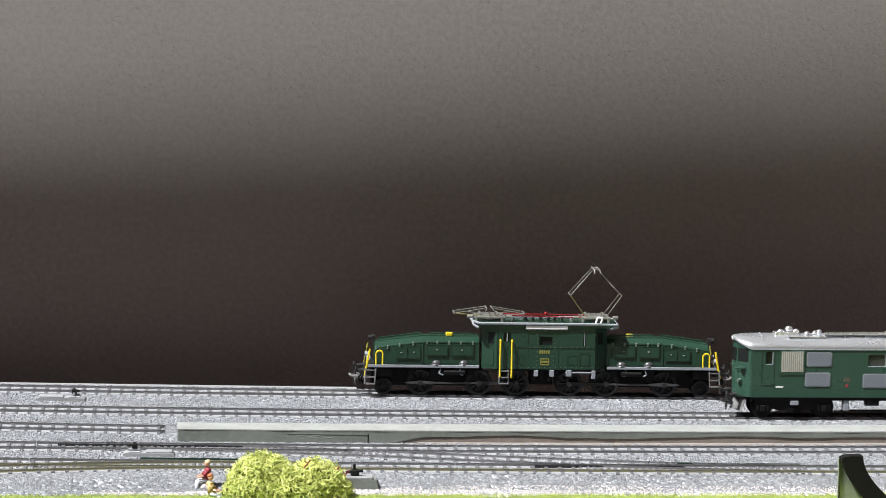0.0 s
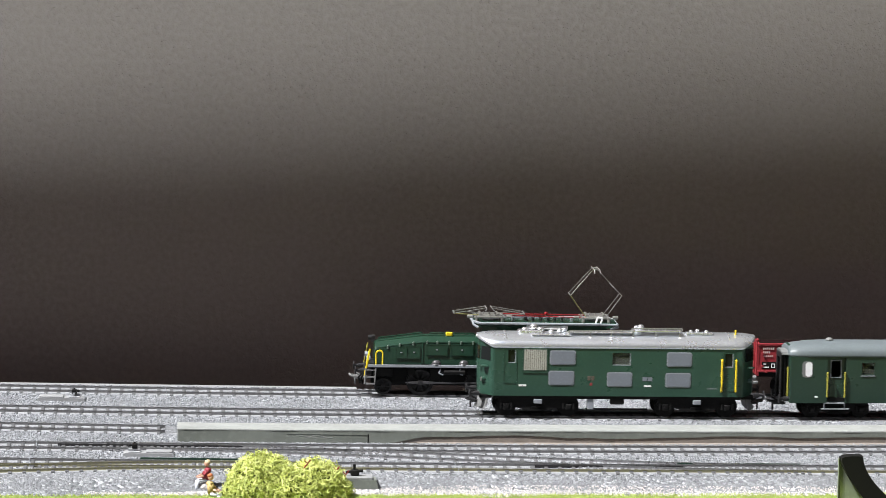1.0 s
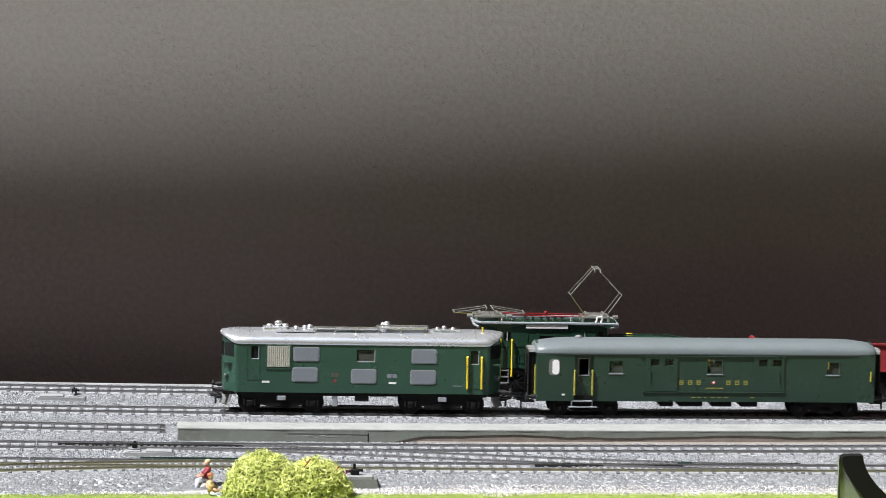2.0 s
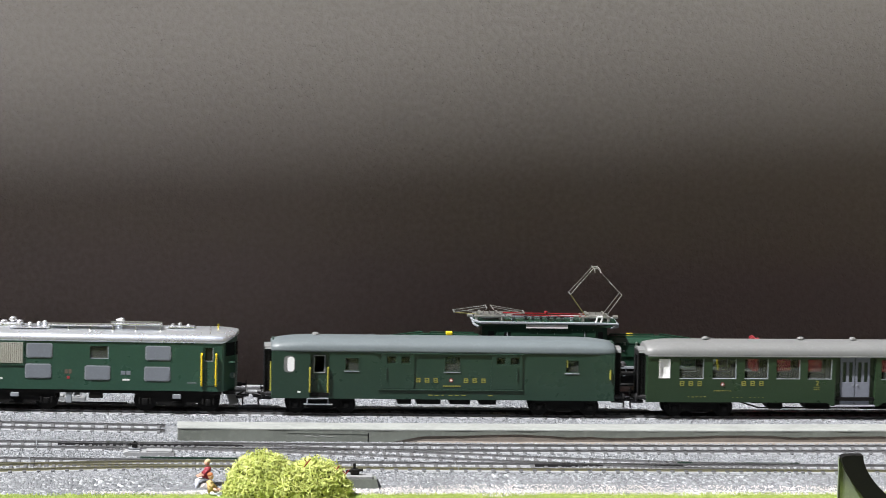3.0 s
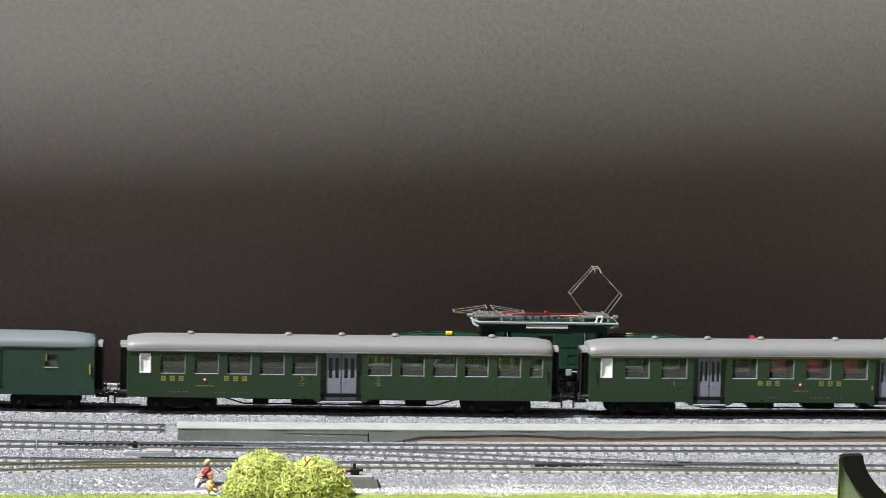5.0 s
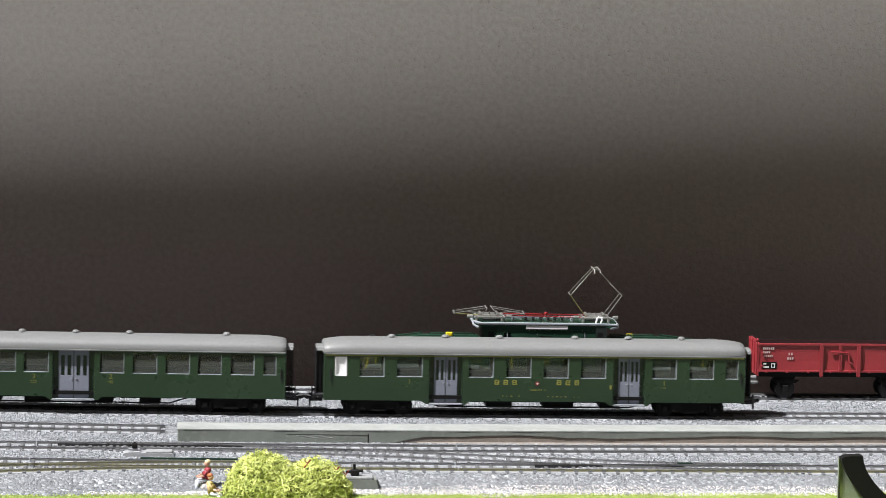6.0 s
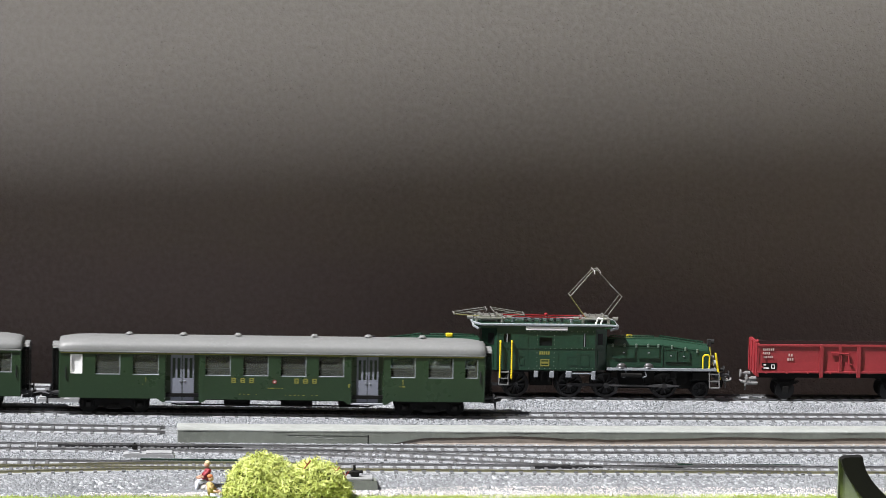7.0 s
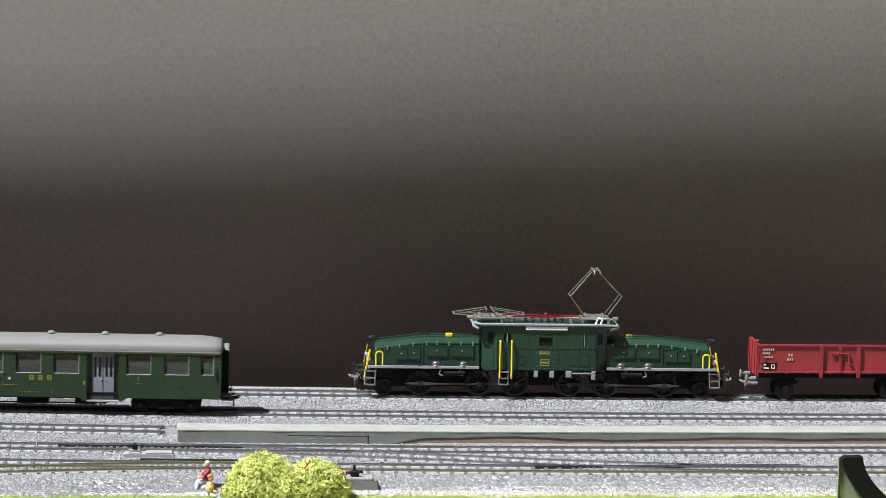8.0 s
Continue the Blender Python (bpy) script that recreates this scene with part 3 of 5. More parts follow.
def coach(label, wins, doors, vents, marks, stripe, white, narrow, seats):
    half, z0, z1 = 121.0, 8.9, 35.6
    root = empty("coach", label, "passenger coach", "coaches of the moving train")
    zs = (22.4, 34.0)
    holes = [(a, c, *zs) for a, c in wins] + [(*white, 22.8, 34.0), (*narrow, 22.6, 33.6)] + [(a, c, z0, z1 - 0.4) for a, c in doors]
    car_shell(root, half, z0, z1, holes, GREEN)
    for side in (-1, 1):
        for a, c in wins:
            window(root, a, c, *zs, side)
        window(root, *narrow, 22.6, 33.6, side)
        window(root, *white, 22.8, 34.0, side, WHITE, MILK)
    for a, c in doors:
        folding_door(root, a, c, z0 - 1.9, z1 - 0.4)
        b = bmesh.new()
        extrude(b, [(a - 4.5, z0 + 0.02), (a - 1.6, z0 - 2.0), (a, z0 - 2.0), (a, z0 + 0.02)], "y", -13.88, -12.9)
        extrude(b, [(c + 4.5, z0 + 0.02), (c + 1.6, z0 - 2.0), (c, z0 - 2.0), (c, z0 + 0.02)], "y", -13.88, -12.9)
        part("door_skirt", b, GREEN, root)
        b = bmesh.new()
        box(b, a, c, 12.95, 13.6, z0, z1 - 0.4)
        part("far_door", b, DOOR_GREY, root)
    part("roof", roof_skin(half + 0.6, 14.4, z1, 43.5, 16, 1.9), ROOF, root, "matt light grey barrel roof", smooth=True)
    b = bmesh.new()
    for s in (-1, 1):
        box(b, -half, half, *sorted((s * 14.3, s * 14.75)), z1 - 0.25, z1 + 0.45, 0.1)
    part("gutter", b, ROOF, root)
    if stripe:
        b = bmesh.new()
        box(b, -half + 0.5, half - 0.5, -14.02, -13.85, z1 - 1.2, z1 - 0.55)
        part("stripe", b, OCHRE, root, "thin yellow line under the eaves")
    for x in vents:
        vent(root, x + 1.5, 0.0, 43.7)
    # seats seen through the windows
    for x in seats:
        if any(a - 5.5 < x < c + 5.5 for a, c in doors):
            continue
        b = bmesh.new()
        for y in (-7.5, 7.0):
            box(b, x - 0.9, x + 0.9, y - 4.8, y + 4.8, 12.2, 27.0, 0.4)
            box(b, x - 4.5, x + 4.5, y - 4.8, y + 4.8, 12.2, 17.5, 0.5)
        part("seat_bench", b, BENCH, root)
    b = bmesh.new()
    box(b, -half + 1.2, half - 1.2, -12.6, 12.6, 35.0, 35.5)
    part("inner_ceiling", b, CREAM, root)
    for s in (-1, 1):
        gangway(root, s * half, s)
        buffers(root, s * half, s, 11.2)
        coupling(root, s * half, s)
        bogie(root, s * 90.0, 29.0, 5.2, 9.5)
    for k, (x, w) in enumerate(((-20, 15), (14, 18), (-45, 9), (44, 12))):
        b = bmesh.new()
        box(b, x - w / 2, x + w / 2, -8, 8, 4.2, 8.8, 0.5)
        part("underfloor_box", b, BLACK, root)
    b = bmesh.new()
    pipe(b, [(-66, -9.5, 8.6), (-55, -9.5, 5.2), (55, -9.5, 5.2), (66, -9.5, 8.6)], 0.45)
    pipe(b, [(-66, 9.5, 8.6), (-55, 9.5, 5.2), (55, 9.5, 5.2), (66, 9.5, 8.6)], 0.45)
    part("truss_rod", b, BLACK, root)
    # side steps near the ends
    for x in ((-117.5, 118.5) if stripe else (118.5,)):
        b = bmesh.new()
        rod(b, (x, -14.4, 20), (x, -14.4, 27), 0.35, 6)
        part("grab_rail", b, DARK, root)
    for kind, x, z in marks:
        if kind == "name":
            glyphs(root, x, z, 3, 2.5, 2.8, 2.6, OCHRE, -13.95, label="yellow company lettering")
        elif kind == "tag":
            glyphs(root, x, z, 1, 1.1, 2.2, 0.3, OCHRE, -13.95, "door_mark", "small yellow mark beside the door")
        elif kind == "crest":
            crest(root, x, z)
            glyphs(root, x - 5, z - 4.0, 9, 0.8, 0.55, 0.35, OCHRE, -13.95)
            glyphs(root, x - 20, z - 7.6, 5, 1.2, 0.5, 1.1, OCHRE, -13.95)
            glyphs(root, x + 6, z - 7.8, 8, 1.0, 0.45, 1.5, OCHRE, -13.95)
        else:
            numeral(root, kind, x, z, 3.9, OCHRE, -13.95)
            glyphs(root, x - 1.9, z - 1.6, 3, 0.9, 0.5, 0.3, OCHRE, -13.95)
            if kind == "2":
                glyphs(root, x - 1.9, z - 2.6, 3, 0.9, 0.5, 0.3, OCHRE, -13.95)
    return root


MILK = paint("milk_glass", (0.86, 0.87, 0.88), 0.35, vary=0.03, relief=0)


def mm2(*xs):
    return [((a - 837.5) / 3.11, (c - 837.5) / 3.11) for a, c in xs]


def mm1(*xs):
    return [((a - 725.5) / 3.11, (c - 725.5) / 3.11) for a, c in xs]


coach2 = coach("dark green coach with yellow lettering and one grey folding door",
               mm2((519, 563), (579, 622), (637, 680), (695, 738), (752, 796), (886, 929), (944, 987), (1002, 1045), (1059, 1101), (1117, 1159)),
               mm2((802, 877)), [(x - 837.5) / 3.11 for x in (567, 741, 836, 931, 1104)],
               [("name", -102.0, 18.4), ("name", -66.0, 18.6), ("crest", -77.2, 19.4), ("2", -21.7, 19.0), ("2", 21.8, 19.4)], False,
               mm2((482, 502))[0], mm2((1175, 1198))[0], [(x - 837.5) / 3.11 for x in (508, 571, 630, 688, 745, 880, 937, 995, 1052, 1110, 1166)])
coach1 = coach("dark green coach with a yellow stripe and two grey folding doors",
               mm1((412, 456), (478, 524), (606, 651), (673, 718), (740, 785), (807, 852), (935, 979), (1002, 1046)),
               mm1((535, 596), (865, 923)), [(x - 725.5) / 3.11 for x in (466, 562, 659, 795, 891, 987)],
               [("name", -23.4, 18.6), ("name", 12.4, 18.6), ("crest", 1.2, 19.4), ("1", -72.2, 18.5), ("1", 74.4, 18.8), ("tag", 43.0, 16.4)], True,
               mm1((368, 389))[0], mm1((1067, 1090))[0], [(x - 725.5) / 3.11 for x in (405, 467, 530, 601, 662, 729, 796, 858, 930, 990, 1052)])


def baggage_van():
    half, z0, z1 = 98.0, 9.2, 36.2

    def mm(x):
        return (x - 1027) / 3.11
    root = empty("baggage_van", "dark green baggage van with sliding doors and yellow lettering", "baggage van", "coaches of the moving train")
    wins = [(mm(850), mm(877), 25.2, 33.2), (mm(1027), mm(1057), 25.2, 34.4), (mm(1243), mm(1269), 25.0, 33.0)]
    small = [(mm(a), mm(c), 29.6, 34.2) for a, c in ((925, 942), (950, 967), (1120, 1137), (1145, 1163))]
    oval = (mm(744), mm(761), 24.6, 33.0)
    door = (mm(789), mm(823), z0, z1 - 0.5)
    car_shell(root, half, z0, z1, [*wins, *small, oval, door], VAN_GREEN, [*wins, *small, oval])
    for side in (-1, 1):
        for a in wins:
            window(root, *a, side, VAN_GREEN, t=0.6)
        for a in small:
            window(root, *a, side, VAN_GREEN, t=0.5)
        b = bmesh.new()
        extrude(b, rounded(oval[0] - 0.4, oval[1] + 0.3, oval[2] - 0.5, oval[3] + 0.6, 2.3, 6), "y", *sorted((side * 13.86, side * 14.06)))
        w = part("round_window", b, ROOF, root, "grey frame of a rounded window, its wide left painted as shade")
        # pane set off to the right; the grey left of it is painted recess shade
        b = bmesh.new()
        extrude(b, rounded(oval[0] + 1.5, oval[1], oval[2], oval[3] + 0.1, 1.8, 6), "y", *sorted((side * 14.07, side * 14.12)))
        part("pane", b, MILK, w, "frosted white pane")
    for a in wins:
        b = bmesh.new()
        box(b, a[0], a[1], -14.25, -13.7, a[2] - 0.4, a[2] + 0.15, 0.1)
        part("window_sill", b, GREY, root)
    # sliding doors and the centre panel stand proud of the side
    for a, c, s in ((915, 974, small[:2]), (1112, 1167, small[2:])):
        b = bmesh.new()
        pierced(b, mm(a), mm(c), 15.4, 35.2, -14.45, -13.95, [h for h in s])
        d = part("sliding_door", b, VAN_GREEN, root, "green sliding load door")
        b = bmesh.new()
        hx = mm(a) + 3 if a < 1000 else mm(c) - 3
        rod(b, (hx, -14.8, 21), (hx, -14.8, 27), 0.4, 6)
        part("handle", b, VAN_GREEN, d)
    b = bmesh.new()
    box(b, mm(905), mm(1170), -14.7, -13.9, 35.3, 35.9, 0.1)
    box(b, mm(912), mm(1170), -14.5, -13.9, 14.4, 15.0, 0.1)
    part("door_rail", b, VAN_GREEN, root)
    # recessed end door with its steps and grab rails
    b = bmesh.new()
    pierced(b, door[0], door[1], z0, z1 - 0.5, -11.6, -10.9, [(door[0] + 2.5, door[1] - 2.5, 24.0, 33.5)])
    d = part("end_door", b, VAN_GREEN, root)
    b = bmesh.new()
    ring(b, door[0] + 2.2, door[1] - 2.2, 23.6, 33.9, -11.9, -11.5, 0.5)
    part("door_window_frame", b, GREY, d)
    for x in (mm(789), mm(821)):
        b = bmesh.new()
        pipe(b, [(x, -13.9, 12.8), (x, -14.8, 13.2), (x, -14.8, 26.5), (x, -13.9, 26.9)], 0.55)
        part("grab_rail", b, DULL_YELLOW, root, "yellow grab rail")
    for x, a, c, y in ((mm(720), 12.5, 29.5, -9.5), (mm(1325), 21.5, 27.2, -14.5)):
        b = bmesh.new()
        rod(b, (x, y, a), (x, y, c), 0.55, 6)
        part("grab_rail", b, DULL_YELLOW, root, "yellow grab rail")
    b = bmesh.new()
    box(b, mm(779), mm(830), -14.4, -10.5, 5.4, 6.0, 0.1)
    box(b, mm(785), mm(822), -14.4, -11.0, 8.8, 9.4, 0.1)
    for x in (mm(785), mm(822)):
        rod(b, (x, -13.5, 5.6), (x, -13.5, 9.2), 0.35, 6)
    part("footstep", b, GREY, root, "grey metal footsteps")
    part("roof", roof_skin(half + 0.6, 14.4, z1, 43.9, 22, 2.4), VAN_ROOF, root, "matt blue-grey barrel roof", smooth=True)
    vent(root, mm(795) + 1.5, 0, 43.9)
    for s in (-1, 1):
        gangway(root, s * half, s)
        buffers(root, s * half, s, 11.2)
        coupling(root, s * half, s)
        bogie(root, s * 70.0, 29.0, 5.2, 9.6)
    for x, w in ((-22, 8), (-8, 14), (10, 12), (26, 10)):
        b = bmesh.new()
        box(b, x - w / 2, x + w / 2, -8, 8, 5.5, 9.0, 0.4)
        part("underfloor_box", b, BLACK, root)
    glyphs(root, mm(978), 19.0, 3, 2.4, 2.6, 2.6, OCHRE, -13.95, label="yellow company lettering")
    glyphs(root, mm(1063), 19.0, 3, 2.4, 2.6, 2.6, OCHRE, -13.95, label="yellow company lettering")
    crest(root, mm(1040), 20.4)
    glyphs(root, mm(1026), 16.6, 9, 0.9, 0.8, 0.25, OCHRE, -13.95)
    glyphs(root, mm(1000), 11.4, 10, 2.2, 0.6, 1.6, OCHRE, -13.95)
    glyphs(root, mm(767), 12.4, 1, 1.8, 1.0, 0.5, WHITE, -13.95)
    glyphs(root, mm(1246), 28.5, 1, 0.8, 4.2, 0.5, OCHRE, -13.95)
    return root


van = baggage_van()


def electric_loco():
    def mm(x):
        return (x - 412) / 3.11
    root = empty("electric_locomotive", "green electric locomotive with silver roof and grey panels", "locomotive")
    z0, z1, side = 12.4, 40.3, 71.5
    real = [(mm(401), mm(434), 30.3, 37.6)]
    dwin = [(mm(214), mm(228), 31.4, 38.9), (mm(604), mm(619), 29.6, 37.6)]
    part("side_wall", pierced(bmesh.new(), -side, side, z0, z1, -13.9, -12.9, real + dwin), LOCO_GREEN, root)
    part("side_wall", pierced(bmesh.new(), -side, side, z0, z1, 12.9, 13.9, real + dwin), LOCO_GREEN, root)
    for s in (-1, 1):
        window(root, *real[0], s, GREY)
        for d in dwin:
            window(root, *d, s, GREY, GLASS_DARK)
    b = bmesh.new()
    box(b, -side, side, -12.8, 12.8, z0, 28.0)
    part("machine_room", b, DARK, root)
    b = bmesh.new()
    box(b, -8, 14, -4, 4, 28.05, 36.0)
    part("transformer", b, ROOF, root)
    # added dark sheet behind the windows, standing for the shaded inside
    b = bmesh.new()
    box(b, -side + 1, side - 1, 5.0, 6.0, 28.0, 40.0)
    part("dark_screen", b, DARK, root)
    for x in (-64.5, 64.5):
        b = bmesh.new()
        pipe(b, [(x, y, 48.0 - abs(y) * 0.03 - y * y * 0.021) for y in (-11.4, -7.5, -4, 0, 4, 7.5, 11.4)], 0.3, 5)
        part("roof_seam", b, SILVER, root)
    # rounded noses
    for s in (-1, 1):
        nose = [(s * 71.4, -13.9), (s * 72.6, -13.5), (s * 79.0, -6.2), (s * 80.0, -3.0), (s * 80.2, 0)]
        nose += [(x, -y) for x, y in nose[-2::-1]]
        b = bmesh.new()
        rings = []
        for z, k in ((z0, 0.6), (z0 + 2, 0.2), (30.0, 0.0), (z1, 0.5)):
            rings.append([(x - s * k * (abs(x) - 71.4) / 8.8, y, z + (nose_rise(x) if z == z1 else 0.0)) for x, y in nose])
        loft(b, rings)
        n = part("nose", b, LOCO_GREEN, root, smooth=False)
        for y in (-6.6, 6.6):
            b = bmesh.new()
            q = 1 if y > 0 else -1
            extrude(b, [(s * 73.5, q * 12.3), (s * 78.4, q * 6.7), (s * 78.6, q * 6.85), (s * 73.7, q * 12.45)], "z", 32.6, 40.2)
            w = part("windscreen", b, GLASS_DARK, n)
            b = bmesh.new()
            extrude(b, [(s * 79.0, q * 5.7), (s * 79.8, q * 2.9), (s * 80.0, q * 0.9), (s * 80.3, q * 0.9), (s * 80.1, q * 3.1), (s * 79.3, q * 5.8)], "z", 32.6, 40.2)
            part("windscreen", b, GLASS_DARK, n)
            b = bmesh.new()
            rod(b, (s * 75.5, y * 1.22, 21.2), (s * 78.4, y * 1.3, 21.2), 1.6, 16)
            h = part("headlight", b, LOCO_GREEN, n, "round headlamp")
            b = bmesh.new()
            rod(b, (s * 78.3, y * 1.3, 21.2), (s * 78.7, y * 1.31, 21.2), 1.2, 16)
            part("lens", b, METAL, h)
            b = bmesh.new()
            rod(b, (s * 77.4, y * 1.15, 28.6), (s * 80.2, y * 1.15, 28.6), 0.45, 6)
            box(b, *sorted((s * 75.0, s * 78.6)), y * 1.6 - 1.5, y * 1.6 + 1.5, 28.6, 29.6, 0.15)
            part("handrail", b, LOCO_GREEN, n)
        b = bmesh.new()
        extrude(b, [(s * 71.5, 12.4), (s * 79.6, 12.4), (s * 79.2, 10.6), (s * 72.5, 10.6)], "y", -10.6, 10.6)
        part("buffer_beam", b, BLACK, n)
        buffers(root, s * 79.4, s, 13.2)
        coupling(root, s * 76.0, s, 7.4)
        b = bmesh.new()
        loft(b, [[(s * 74, y, 10.6), (s * (79.0 - abs(y) * 0.35), y, 10.6), (s * (81.5 - abs(y) * 0.45), y, 4.0), (s * 76.5, y, 4.0)] for y in (-11.5, 0, 11.5)])
        part("rail_guard", b, ROOF, root, "grey rail guard plough")
    for s in (-1, 1):
        b = bmesh.new()
        rod(b, (s * 78.0, 0, 45.0), (s * 80.9, 0, 45.0), 1.1, 14)
        part("top_lamp", b, WHITE, root, "pale lamp at the tip of the roof")
    # roof
    part("roof", loco_roof(80.6, 14.3, z1 - 0.2, 47.9), SILVER_ROOF, root, "silver painted roof with bright highlights", smooth=True)
    items = []
    for x0, x1, y0, y1, a, c in ((-28, 9, -7.5, -3.0, 48.0, 48.6), (8, 37, -7.5, -3.0, 48.8, 49.8), (-50, -27, -9.0, -5.0, 46.6, 47.3),
                                 (40, 56, -6, 0, 47.4, 48.4)):
        b = bmesh.new()
        box(b, x0, x1, y0, y1, a, c, 0.25)
        items.append(part("roof_walkway", b, SILVER, root))
    b = bmesh.new()
    for x in (-28, -16, -4, 9, 22, 36):
        for y in (-8, -3):
            rod(b, (x, y, 46), (x, y, 48.3), 0.4, 6)
    for x0, x1, z in ((-28, 9, 49.6), (8, 37, 51.0)):
        pipe(b, [(x0, -8.4, z), (x1, -8.4, z)], 0.3)
        for x in np.linspace(x0, x1, 4):
            rod(b, (x, -8.4, z - 1.2), (x, -8.4, z), 0.28, 6)
    part("roof_rail", b, METAL, root)
    for x, y, z, r in ((-48, -1, 50.6, 2.0), (-53, -2, 49.0, 1.8), (-44, -2, 49.2, 1.7), (-38, -4, 48.6, 1.2), (-33, -3, 48.8, 1.3), (-30, 0, 48.9, 1.3),
                       (14, -2, 51.3, 1.5), (12, 1, 50.5, 1.3), (43, -3, 49.0, 0.9), (47, -1, 49.2, 1.0), (52, -3, 49.0, 0.9)):
        b = bmesh.new()
        bmesh.ops.create_icosphere(b, subdivisions=2, radius=r, matrix=Matrix.Translation((x, y, z)) @ Matrix.Diagonal((1.25, 1, 0.9, 1)))
        rod(b, (x, y, z - 3), (x, y, z), r * 0.6, 8)
        part("roof_dome", b, SILVER, root, "pale roof insulator dome", smooth=True)
    b = bmesh.new()
    box(b, -57, -43, -5, 2, 46.5, 49.0, 0.6)
    part("roof_box", b, SILVER, root)
    b = bmesh.new()
    rod(b, (69, -4, 45), (69, -4, 50.0), 0.5, 6)
    part("horn", b, YELLOW, root)
    # panels on the side
    for a, c, lo, hi in ((289, 335, 30.4, 38.8), (287, 333, 18.6, 27.0), (392, 437, 18.0, 26.4), (499, 544, 29.8, 38.2), (497, 543, 17.8, 26.2)):
        b = bmesh.new()
        extrude(b, rounded(mm(a), mm(c), lo, hi, 1.2), "y", -14.15, -13.92)
        p = part("panel_frame", b, GREY, root)
        b = bmesh.new()
        extrude(b, rounded(mm(a) + 0.5, mm(c) - 0.5, lo + 0.5, hi - 0.5, 0.9), "y", -14.32, -14.16)
        part("panel", b, PANEL, p, "blue-grey closed panel")
    b = bmesh.new()
    ring(b, mm(240), mm(285.5), 25.8, 40.0, -14.3, -13.92, 0.7)
    g = part("grille_frame", b, LOCO_GREEN, root)
    n = 11
    for k in range(n):
        b = bmesh.new()
        x = mm(242.5) + (mm(283) - mm(242.5)) * (k + 0.5) / n
        box(b, x - 0.42, x + 0.42, -14.4, -13.95, 27.2, 39.2, 0.1)
        part("slat", b, CREAM, g)
    b = bmesh.new()
    box(b, mm(242), mm(284), -14.0, -13.93, 27.2, 39.2)
    part("backing", b, BENCH, g)
    for a, c, lo, hi in ((206, 230, 19.6, 40.0), (600, 622, 15.8, 39.5)):
        b = bmesh.new()
        ring(b, mm(a), mm(c), lo, hi, -14.15, -13.92, 0.35)
        part("door_frame", b, LOCO_GREEN, root)
    for x in (mm(598.5), mm(624)):
        b = bmesh.new()
        pipe(b, [(x, -13.9, 15.6), (x, -15.0, 16.2), (x, -15.0, 33.4), (x, -13.9, 34.0)], 0.6)
        part("grab_rail", b, YELLOW, root, "yellow grab rail")
    glyphs(root, mm(234), 17.9, 4, 0.9, 1.1, 0.2, WHITE, -13.95)
    glyphs(root, mm(456), 21.4, 2, 2.5, 2.2, 0.5, PANEL, -13.95)
    glyphs(root, mm(459), 18.0, 2, 2.0, 1.0, 0.1, WHITE, -13.95)
    glyphs(root, mm(573), 17.0, 1, 5.4, 0.4, 0.1, GREY, -13.95)
    glyphs(root, mm(357), 21.6, 2, 1.7, 2.4, 0.5, BENCH, -13.95)
    glyphs(root, mm(361), 18.6, 1, 1.5, 1.6, 0.5, WAGON_RED, -13.95)
    b = bmesh.new()
    box(b, -side, side, -13.4, -12.4, 10.6, 12.38)
    box(b, -side, side, 12.4, 13.4, 10.6, 12.38)
    part("solebar", b, BLACK, root)
    for s in (-1, 1):
        bogie(root, s * 46.0, 36.0, 6.0, 11.5, 12.0)
    for x, w, z, m in ((-15.4, 3.4, 4.5, GREY), (0, 8, 7.5, BLACK)):
        b = bmesh.new()
        box(b, x - w / 2, x + w / 2, -13.0, -8, z, 11.5, 0.3)
        part("underfloor_box", b, m, root)
    b = bmesh.new()
    rod(b, (-18, -11, 4.6), (18, -11, 4.6), 0.5, 6)
    part("brake_rod", b, BLACK, root)
    for s in (-46, 46):
        b = bmesh.new()
        box(b, s - 2.3, s + 2.3, -14.4, -13.1, 8.0, 10.4, 0.2)
        part("sand_box", b, GREY, root)
    return root


def dark_glass():
    m, t, p = nodes_of("dark_glass")
    p.inputs["Base Color"].default_value = (0.012, 0.014, 0.014, 1)
    p.inputs["Roughness"].default_value = 0.08
    p.inputs["IOR"].default_value = 1.25
    return m


GLASS_DARK = dark_glass()
loco = electric_loco()


